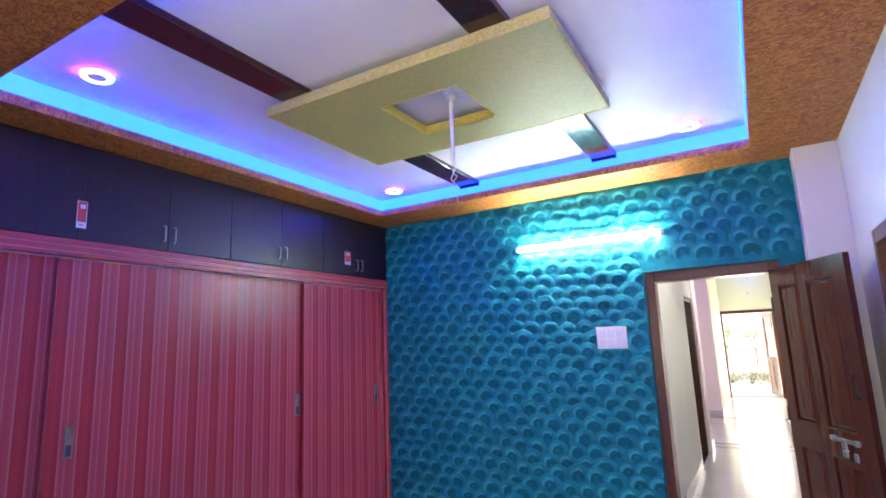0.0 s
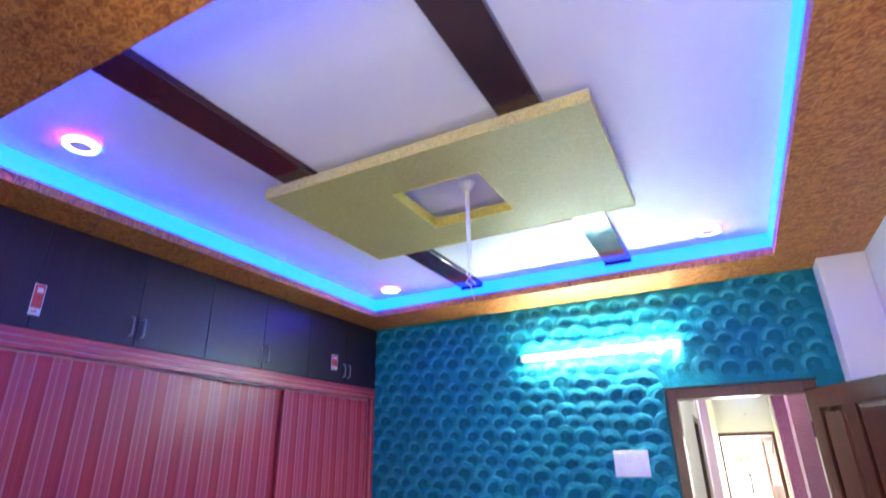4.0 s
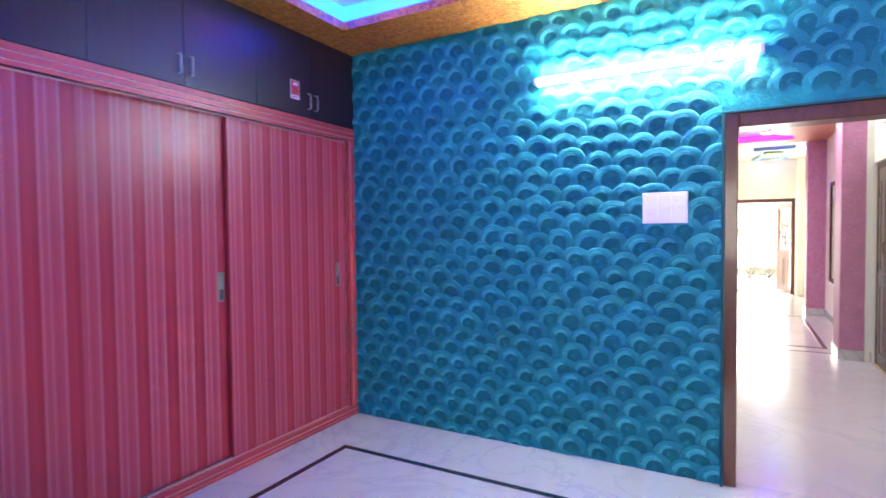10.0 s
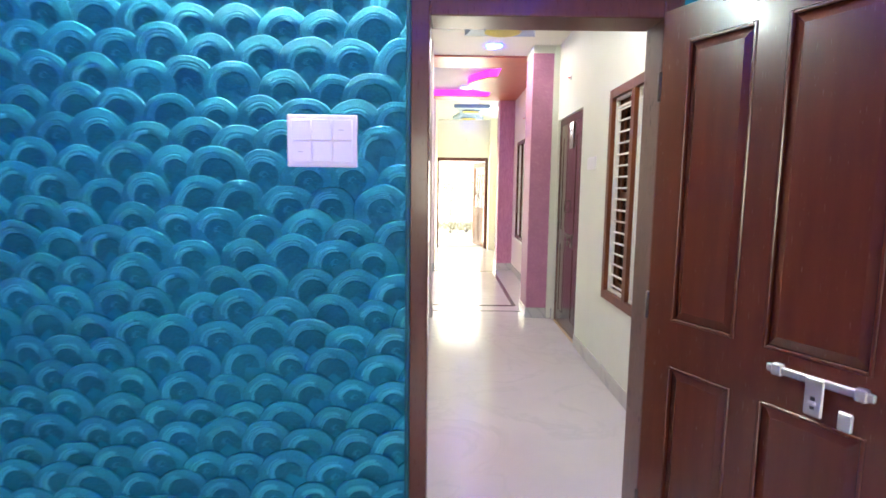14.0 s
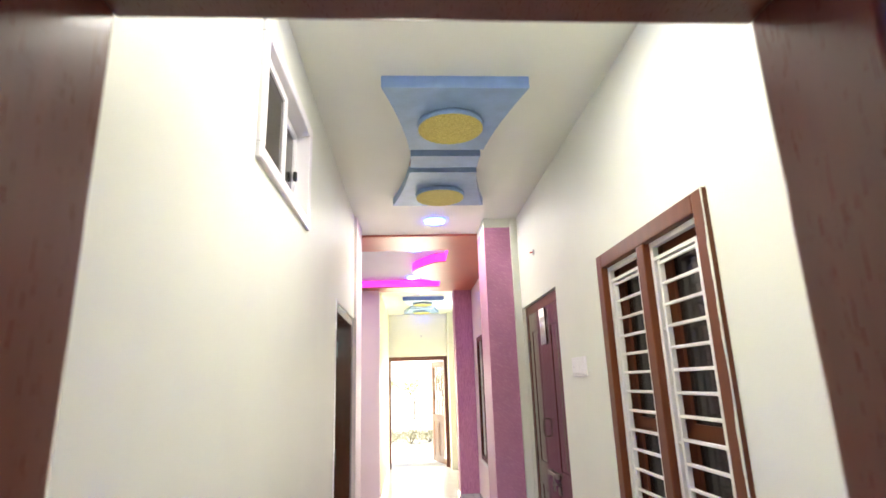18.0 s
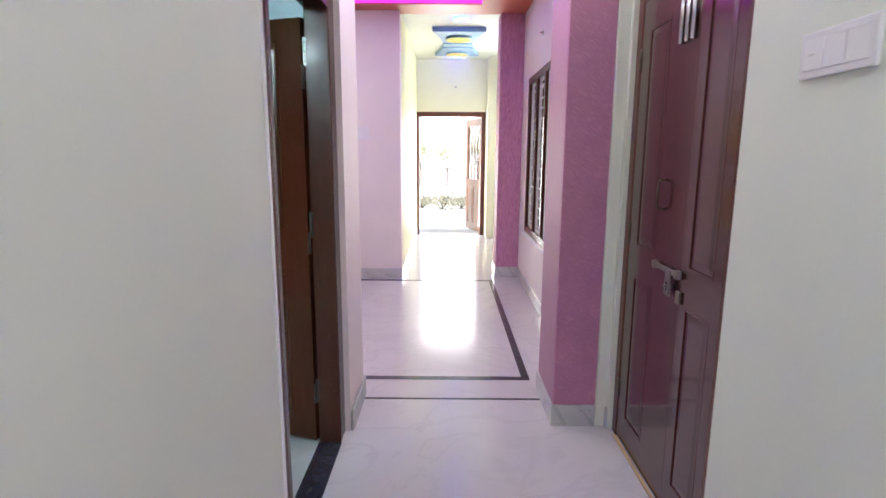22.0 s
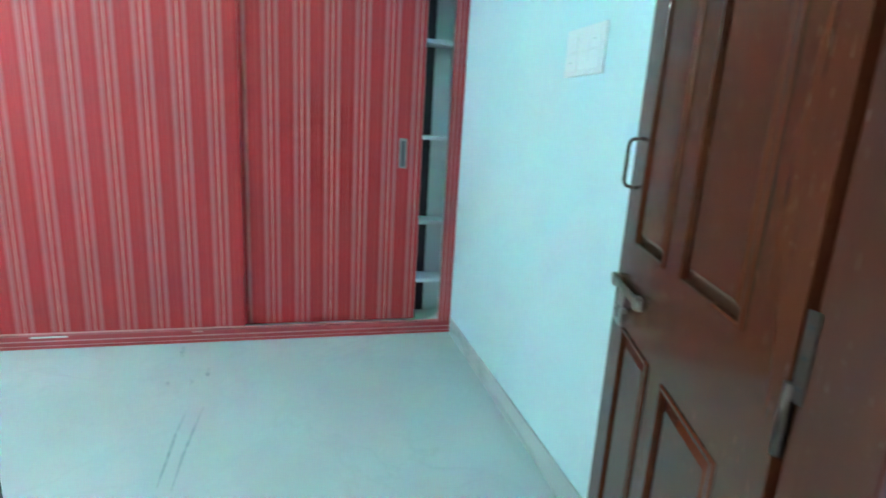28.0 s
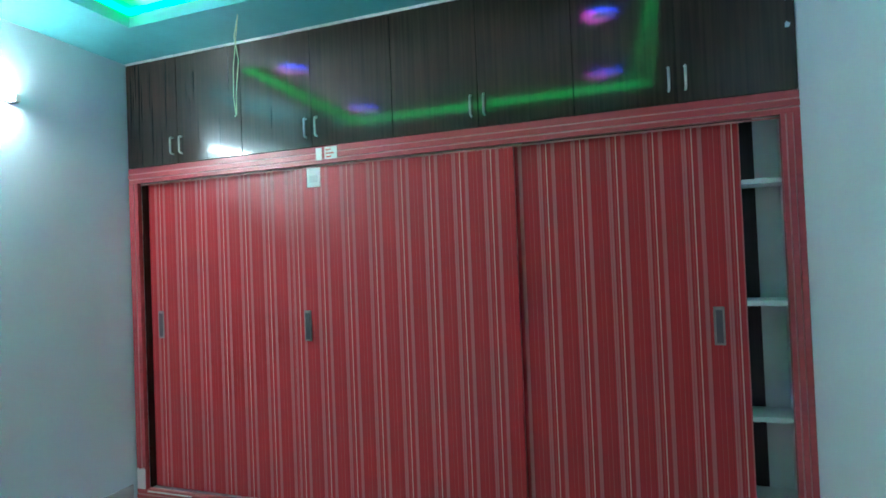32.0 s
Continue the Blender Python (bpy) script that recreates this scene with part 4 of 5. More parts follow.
def door_leaf(name, width, height, hand, label, at, turn, cols=TWO_COLS, rows=LOW_HIGH, bolt=(0.50, 0.937, 0.64), pull=None, hinges=True, wood=None, mould=0.005, steel=None):
    """A panelled leaf: hinge at the origin, along +x; hand: the side (+1 or -1 on y) with the fittings. bolt: its start, height and hasp."""
    ob = thing(name, label, "door", at, turn)
    wood, steel = wood or WOOD_DOOR, steel or CHROME
    t = 0.036
    cells = [(x0, x1, z0, z1) for z0, z1 in rows for x0, x1 in cols]
    part("leaf_frame", grid_solid(bmesh.new(), "y", -t / 2, t / 2, 0, width, 0, height, cells, (0, 0, 0)), wood, ob)
    for x0, x1, z0, z1 in cells:
        bm = bmesh.new()
        low = 0.006 if mould > 0.002 else 0.014
        rings = [[bm.verts.new((x, d, z)) for x, z in ((x0 + g, z0 + g), (x1 - g, z0 + g), (x1 - g, z1 - g), (x0 + g, z1 - g))]
                 for g, d in ((0.04, -0.017), (0.010, -low), (0.0, -low), (0.0, low), (0.010, low), (0.04, 0.017))]
        bm.faces.new(rings[0]), bm.faces.new(rings[-1])
        for lo, hi in zip(rings, rings[1:]):
            for i in range(4):
                bm.faces.new((lo[i], lo[(i + 1) % 4], hi[(i + 1) % 4], hi[i]))
        p = part("panel", bm, wood, ob)
        for s in (-1, 1):
            bm = bmesh.new()
            for q in ((x0, x0 + 0.012, z0, z1), (x1 - 0.012, x1, z0, z1), (x0 + 0.012, x1 - 0.012, z0, z0 + 0.012), (x0 + 0.012, x1 - 0.012, z1 - 0.012, z1)):
                box(bm, q[0], q[1], *sorted((s * 0.006, s * (t / 2 + mould))), q[2], q[3], min(0.003, mould))
            part("moulding", bm, wood, p)
    if hinges:
        for z in (0.25, height / 2, height - 0.25):
            part("hinge", cyl(bmesh.new(), (-0.006, hand * t / 2, z - 0.05), (-0.006, hand * t / 2, z + 0.05), 0.007, 10), BRONZE, ob, "dark metal hinge")
    y = hand * (t / 2)
    if bolt:
        xb, zb, xh = bolt
        end = xb + 0.27
        rod_ = part("bolt", box(bmesh.new(), xb, end, *sorted((y + hand * 0.006, y + hand * 0.018)), zb - 0.011, zb + 0.011, 0.003), steel, ob, "flat steel sliding bolt")
        for x in (xb + 0.03, end - 0.03):
            part("keeper", box(bmesh.new(), x - 0.014, x + 0.014, *sorted((y, y + hand * 0.021)), zb - 0.017, zb + 0.017, 0.003), steel, rod_)
        part("hasp", box(bmesh.new(), xh - 0.024, xh + 0.024, *sorted((y + hand * 0.016, y + hand * 0.024)), zb - 0.095, zb + 0.010, 0.004), steel, rod_)
        # Black bar on the plate; its colour stands for the shade in the slot.
        part("slot", box(bmesh.new(), xh - 0.006, xh + 0.006, *sorted((y + hand * 0.0235, y + hand * 0.0255)), zb - 0.075, zb - 0.04), BLACK_PRINT_SHADE, rod_, "black bar for the shaded slot")
        part("staple", box(bmesh.new(), xh - 0.010, xh + 0.010, *sorted((y, y + hand * 0.034)), zb - 0.064, zb - 0.052, 0.003), steel, rod_)
        part("lock_plate", box(bmesh.new(), xh + 0.055, xh + 0.09, *sorted((y, y + hand * 0.012)), zb - 0.11, zb - 0.06, 0.004), steel, rod_)
    if pull:
        xp, z0, z1 = pull
        bm = rope(bmesh.new(), [(xp, y, z0), (xp, y + hand * 0.022, z0 + 0.005), (xp, y + hand * 0.028, z0 + 0.018), (xp, y + hand * 0.028, z1 - 0.018), (xp, y + hand * 0.022, z1 - 0.005), (xp, y, z1)], 0.005, 8)
        part("pull_handle", bm, BRONZE, ob, "dark metal pull handle")
    return ob


def door_frame(name, axis, a0, a1, u0, u1, top, label, jamb=0.07, material=None, far=None):
    """Two posts and a head that fill a wall opening; a across the wall, u along it."""
    ob = thing(name, label, "door frame", kind="structure")
    material = material or WOOD_FRAME

    def bar(nm, p0, p1, z0, z1):
        b = (a0, a1, p0, p1) if axis == "x" else (p0, p1, a0, a1)
        part(nm, box(bmesh.new(), *b, z0, z1, 0.006, 2), material, ob)

    far = far or jamb
    bar("post", u0, u0 + jamb, 0, top)
    bar("post", u1 - far, u1, 0, top)
    bar("head", u0 + jamb, u1 - far, top - jamb - 0.012, top)
    return ob


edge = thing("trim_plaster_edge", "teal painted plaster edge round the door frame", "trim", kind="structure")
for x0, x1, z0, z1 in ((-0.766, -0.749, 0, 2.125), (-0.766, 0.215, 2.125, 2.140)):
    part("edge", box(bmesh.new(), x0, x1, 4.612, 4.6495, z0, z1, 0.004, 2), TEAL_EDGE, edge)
door_frame("door_1_frame", "y", 4.638, 4.806, -0.754, 0.205, 2.129, "dark varnished wooden door frame in the blue wall")
door_leaf("bedroom_door", 0.83, 2.045, -1, "open dark varnished panelled wooden door with steel bolt", (0.140, 4.612, 0.012), -64,
          ((0.10, 0.339), (0.428, 0.71)), bolt=(0.455, 0.937, 0.59), pull=(0.775, 1.20, 1.33))
structure("trim_corner_bead", box(bmesh.new(), -0.776, -0.7675, 7.440, 7.4565, 0.0, 2.115, 0.002), PLASTIC, "chipped white plaster edge beside the door frame", "trim")
post_2 = door_frame("door_2_frame", "x", -0.888, -0.778, 7.454, 8.468, 2.113, "dark varnished wooden door frame in the corridor", 0.052, WOOD_DARK, 0.112)
door_leaf("second_bedroom_door", 0.84, 2.0, 1, "open dark varnished panelled wooden door with steel bolt", (-0.897, 8.372, 0.012), 161,
          ((0.13, 0.40), (0.49, 0.72)), ((0.13, 0.84), (1.06, 1.90)), (0.57, 0.945, 0.71), (0.805, 1.20, 1.33), wood=WOOD_WARM, steel=DULL_STEEL)
part("stop", box(bmesh.new(), -0.845, -0.7785, 7.5065, 7.547, 0, 2.035, 0.004), WOOD_DARK, post_2)
for z in (0.28, 1.10, 1.868):
    plate = part("hinge", box(bmesh.new(), -0.896, -0.878, 8.3525, 8.3555, z - 0.06, z + 0.06, 0.001), DULL_STEEL if z > 1.5 else BRONZE, post_2, "steel butt hinge")
    for k in (-0.04, 0.0, 0.04):
        part("screw", cyl(bmesh.new(), (-0.886, 8.3505, z + k), (-0.886, 8.353, z + k), 0.0035, 8), BLACK_PRINT_SHADE, plate)
door_frame("door_3_frame", "x", 0.622, 0.745, 7.502, 8.508, 2.169, "dark varnished frame of the closed corridor door", 0.06)
door_leaf("corridor_door", 0.565, 2.09, -1, "closed red-brown wooden door leaf with steel bolt and pull", (0.645, 8.444, 0.012), -90,
          ((0.09, 0.31),), ((0.13, 0.86), (1.0, 1.96)), (0.33, 0.97, 0.51), (0.37, 1.20, 1.32), wood=WOOD_PURPLE, mould=0.001, steel=DULL_STEEL)
door_leaf("corridor_door_half", 0.308, 2.09, -1, "closed narrow red-brown wooden half leaf", (0.645, 7.877, 0.012), -90,
          ((0.06, 0.25),), ((0.13, 0.86), (1.0, 1.96)), None, None, False, WOOD_PURPLE, 0.001)
door_frame("door_4_frame", "x", 0.625, 0.78, 2.862, 3.778, 2.149, "dark varnished frame of the side door")
door_leaf("side_door", 0.766, 2.06, -1, "closed dark panelled wooden door", (0.70, 3.703, 0.012), -90, bolt=None)
door_frame("door_5_frame", "y", 11.93, 12.11, -2.548, -1.612, 2.138, "dark varnished frame of the kitchen opening", 0.06)
door_frame("door_6_frame", "y", 15.29, 15.46, -0.798, 0.418, 2.138, "dark varnished frame of the open front door", 0.07)
sill = thing("door_sill_bead", "pale wooden bead on the floor along the closed corridor door", "trim", (0.612, 7.565, 0), kind="structure")
part("bead", box(bmesh.new(), -0.006, 0.009, 0, 0.88, 0, 0.012, 0.003), PALE_WOOD, sill)
tower = thing("tower_bolt", "steel tower bolts at the top of the closed corridor door", "bolt", (0.626, 7.965, 1.98))
for y in (-0.05, 0.0, 0.05):
    part("rod", cyl(bmesh.new(), (-0.008, y, -0.14), (-0.008, y, 0.11), 0.009, 10), BRIGHT_STEEL, tower)
stop = thing("door_stopper", "black door stopper leg under the open door", "door stopper", (-1.672, 8.572, 0))
part("leg", cyl(bmesh.new(), (0.0, 0, 0.012), (0.035, 0.01, 0.15), 0.007, 8), CHROME, stop)
part("foot", cyl(bmesh.new(), (-0.006, 0, 0.0), (0.001, 0, 0.024), 0.013, 10), BLACK_PRINT_SHADE, stop, "black rubber foot")

# front door: carved leaf with a grille, opened outwards
fd = thing("front_door", "open carved wooden front door with metal grille panel", "door", (0.385, 15.478, 0.012), 107)
for x0, x1 in ((0, 0.10), (0.72, 0.82)):
    part("stile", box(bmesh.new(), x0, x1, -0.02, 0.02, 0, 2.04, 0.003), FRONT_WOOD, fd)
for z0, z1 in ((0, 0.14), (0.80, 0.95), (1.92, 2.04)):
    part("rail", box(bmesh.new(), 0.10, 0.72, -0.019, 0.019, z0, z1, 0.003), FRONT_WOOD, fd)
for x0, x1 in ((0.10, 0.40), (0.42, 0.72)):
    panel_ = part("panel", box(bmesh.new(), x0, x1, -0.01, 0.01, 0.14, 0.80, 0.003), FRONT_WOOD, fd)
    part("carved_field", box(bmesh.new(), x0 + 0.05, x1 - 0.05, -0.017, 0.017, 0.20, 0.74, 0.006, 2), FRONT_WOOD, panel_)
part("muntin", box(bmesh.new(), 0.40, 0.42, -0.018, 0.018, 0.14, 0.80, 0.002), FRONT_WOOD, fd)
for k in range(9):
    part("grille_bar", cyl(bmesh.new(), (0.10, 0, 1.03 + 0.1 * k), (0.72, 0, 1.03 + 0.1 * k), 0.006, 6), DULL_STEEL, fd)
for x in (0.25, 0.41, 0.57):
    part("grille_bar", cyl(bmesh.new(), (x, 0, 0.95), (x, 0, 1.92), 0.006, 6), DULL_STEEL, fd)
for x in (0.175, 0.33, 0.49, 0.645):
    wave = [(x + 0.03 * math.sin(k * 1.05), 0.012, 0.96 + 0.08 * k) for k in range(13)]
    part("scroll", rope(bmesh.new(), wave, 0.008, 6), FRONT_WOOD, fd, "carved wavy strip")
part("pull_handle", rope(bmesh.new(), [(0.775, 0.02, 0.95), (0.775, 0.06, 0.97), (0.775, 0.06, 1.13), (0.775, 0.02, 1.15)], 0.008, 8), DULL_STEEL, fd, "steel pull handle")


# ---- windows ----
def barred_window(name, y0, y1, z0, z1, bays, bars, label, wood):
    """In the wall at x 0.60: a wooden frame in front, white grilles in it, and closed shutters behind."""
    ob = thing(name, label, "window", (0.60, y0, z0), kind="structure")
    W, H, j, p = y1 - y0, z1 - z0, 0.065, 0.018
    part("window_frame", box(bmesh.new(), -p, 0.10, 0, j, 0, H, 0.005, 2), wood, ob)
    part("window_frame", box(bmesh.new(), -p, 0.10, W - j, W, 0, H, 0.005, 2), wood, ob)
    part("window_frame", box(bmesh.new(), -p, 0.10, j, W - j, 0, j, 0.005, 2), wood, ob)
    part("window_frame", box(bmesh.new(), -p, 0.10, j, W - j, H - j, H, 0.005, 2), wood, ob)
    bw = (W - j * (bays + 1)) / bays
    for k in range(1, bays):
        a = j + k * (bw + j) - j
        part("mullion", box(bmesh.new(), -p + 0.002, 0.10, a, a + j, j, H - j, 0.005, 2), wood, ob)
    for k in range(bays):
        a, b = j + k * (bw + j), j + k * (bw + j) + bw
        bm = bmesh.new()
        box(bm, 0.012, 0.034, a, a + 0.022, j, H - j), box(bm, 0.012, 0.034, b - 0.022, b, j, H - j)
        box(bm, 0.012, 0.034, a + 0.022, b - 0.022, j, j + 0.02), box(bm, 0.012, 0.034, a + 0.022, b - 0.022, H - j - 0.02, H - j)
        g = part("grille", bm, WHITE_ENAMEL, ob, "white enamelled iron grille")
        box_bm = bmesh.new()
        box(box_bm, 0.012, 0.030, a + 0.050, a + 0.064, j + 0.02, H - j - 0.075), box(box_bm, 0.012, 0.030, b - 0.064, b - 0.050, j + 0.02, H - j - 0.075)
        box(box_bm, 0.012, 0.030, a + 0.022, b - 0.022, H - j - 0.075, H - j - 0.062)
        for q in (0.22, 0.48, 0.74):
            box(box_bm, 0.016, 0.024, a + 0.022, a + 0.050, H * q - 0.005, H * q + 0.005), box(box_bm, 0.016, 0.024, b - 0.050, b - 0.022, H * q - 0.005, H * q + 0.005)
        part("upright", box_bm, WHITE_ENAMEL, g)
        for i in range(bars):
            z = j + 0.05 + (H - 2 * j - 0.14) * i / (bars - 1)
            part("bar", box(bmesh.new(), 0.014, 0.024, a + 0.060, b - 0.060, z - 0.006, z + 0.006, 0.002), WHITE_ENAMEL, g)
        bm = bmesh.new()
        for s0, s1, t0, t1 in ((a, a + 0.05, j, H - j), (b - 0.05, b, j, H - j), (a + 0.05, b - 0.05, j, j + 0.06), (a + 0.05, b - 0.05, H - j - 0.06, H - j), (a + 0.05, b - 0.05, H / 2 - 0.03, H / 2 + 0.03)):
            box(bm, 0.065, 0.092, s0, s1, t0, t1)
        s = part("shutter", bm, wood, ob, "closed brown wooden shutter")
        part("pane", box(bmesh.new(), 0.076, 0.081, a + 0.05, b - 0.05, j + 0.06, H - j - 0.06), DARK_GLASS, s, "dark glass pane")
    # Black sheet added behind the panes to shut daylight out; never seen itself.
    part("backing", box(bmesh.new(), 0.10, 0.125, 0, W, 0, H), BLACK_PRINT_SHADE, ob)
    return ob


def paint_edge(owner, at, z0, z1, side, wide, seed):
    """Cream wall paint lapped unevenly over the upright edge of a frame; at: the edge along y; side: +1 or -1 into the frame."""
    r = random.Random(seed)
    bm = bmesh.new()
    n = int((z1 - z0) / 0.02)
    lap = [max(0.001, wide * (0.5 + 0.5 * math.sin(i * 0.37 + seed) * math.sin(i * 0.11)) + r.uniform(-0.0015, 0.0015)) for i in range(n + 1)]
    rows = [[bm.verts.new((x, at + side * y, z0 + (z1 - z0) * i / n)) for x, y in ((-0.0165, -0.001), (-0.0205, -0.001), (-0.0205, lap[i]), (-0.018, lap[i]))] for i in range(n + 1)]
    for lo, hi in zip(rows, rows[1:]):
        for k in range(3):
            bm.faces.new((lo[k], lo[k + 1], hi[k + 1], hi[k]))
    part("paint_edge", bm, CREAM, owner, "cream paint lapped over the wood")


w1 = barred_window("window_1", 5.72, 6.69, 0.635, 2.165, 2, 17, "brown wooden window with white iron grilles and closed shutters", WOOD_WINDOW)
paint_edge(w1, 0.0, 0.0, 1.53, 1, 0.009, 3)
paint_edge(w1, 0.97, 0.0, 1.53, -1, 0.007, 5)
barred_window("window_2", 10.18, 11.56, 0.625, 2.185, 3, 15, "brown wooden three-bay window with white iron grilles", WOOD_DARK)
structure("window_2_sill", box(bmesh.new(), 0.565, 0.60, 10.15, 11.59, 0.59, 0.622, 0.004), PLASTIC, "white stone window sill", "sill")

vent = thing("window_3", "white sliding ventilator window with dark glass", "window", (-0.773, 5.69, 2.26), kind="structure")
for y0, y1, z0, z1 in ((0, 0.79, 0, 0.05), (0, 0.79, 0.43, 0.48), (0, 0.05, 0.05, 0.43), (0.74, 0.79, 0.05, 0.43)):
    part("window_frame", box(bmesh.new(), -0.10, 0.016, y0, y1, z0, z1, 0.004), PLASTIC, vent)
for a, b, x in ((0.05, 0.42, -0.012), (0.38, 0.74, -0.045)):
    bm = bmesh.new()
    for y0, y1, z0, z1 in ((a, b, 0.05, 0.085), (a, b, 0.395, 0.43), (a, a + 0.04, 0.085, 0.395), (b - 0.04, b, 0.085, 0.395)):
        box(bm, x - 0.022, x, y0, y1, z0, z1, 0.002)
    s = part("sash", bm, PLASTIC, vent)
    part("pane", box(bmesh.new(), x - 0.014, x - 0.008, a + 0.04, b - 0.04, 0.085, 0.395), DARK_GLASS, s, "dark glass pane")
part("latch", box(bmesh.new(), -0.045, -0.030, 0.69, 0.71, 0.2, 0.24, 0.003), BLACK_PRINT_SHADE, vent, "black latch")


# ---- switch plates ----
def switch_plate(at, turn, w, h, rows, cols, label):
    """Flat on local -y, along local x."""
    ob = thing("switch_plate", label, "switch", at, turn)
    part("plate", box(bmesh.new(), -w / 2, w / 2, -0.012, 0, -h / 2, h / 2, 0.004, 2), PLASTIC, ob)
    cw, ch = (w - 0.03) / cols, (h - 0.03) / rows
    for r in range(rows):
        for c in range(cols):
            x, z = -w / 2 + 0.015 + cw * (c + 0.5), -h / 2 + 0.015 + ch * (r + 0.5)
            k = part("rocker", box(bmesh.new(), x - cw * 0.475, x + cw * 0.475, -0.0145 - 0.0006 * ((r + c) % 2), -0.012, z - ch * 0.475, z + ch * 0.475, 0.002), PLASTIC, ob)
            if (r + c) % 3 == 0:
                part("mark", box(bmesh.new(), x - cw * 0.2, x + cw * 0.05, -0.0158, -0.0145, z - 0.002, z + 0.002), PLASTIC_EDGE, k)
    return ob


switch_plate((-1.065, 4.641, 1.61), 0, 0.25, 0.185, 2, 3, "white switch plate on the blue wall")
switch_plate((0.60, 7.135, 1.66), -90, 0.235, 0.105, 1, 3, "white three-gang switch plate on the cream wall")
switch_plate((-1.23, 11.95, 1.65), 0, 0.22, 0.15, 1, 4, "white switch plate on the pink wall")
switch_plate((-2.16, 8.70, 1.615), 0, 0.26, 0.16, 2, 3, "white switch plate on the aqua wall")
for at, turn in (((0.60, 8.0, 2.52), -90), ((0.60, 10.9, 2.5), -90), ((-1.6, 11.95, 2.43), 0), ((-0.1, 15.30, 2.55), 0)):
    cap = thing("wire_outlet", "small round wire outlet in the wall", "outlet", at, turn, group="wire outlets")
    part("cap", cyl(bmesh.new(), (0, -0.008, 0), (0, 0, 0), 0.022, 14), PLASTIC_EDGE, cap)
    part("stub", cyl(bmesh.new(), (0, -0.03, -0.004), (0, -0.008, 0), 0.005, 8), RED_PRINT, cap)
wire = thing("hanging_wire", "thin pale yellow wire hanging from the teal ceiling", "wire", (-3.32, 5.96, 2.91))
part("strand", rope(bmesh.new(), [(0, 0.02, 0), (0.01, 0.0, -0.12), (-0.005, 0.012, -0.25), (0.0, -0.005, -0.42), (0.01, 0.0, -0.55), (0.0, -0.02, -0.56)], 0.003), PALE_WIRE, wire)
part("strand", rope(bmesh.new(), [(0, 0.02, 0), (0.012, 0.012, -0.14), (0.0, -0.02, -0.28), (0.0, -0.025, -0.45), (0.01, -0.005, -0.55)], 0.0025), PALE_WIRE, wire)


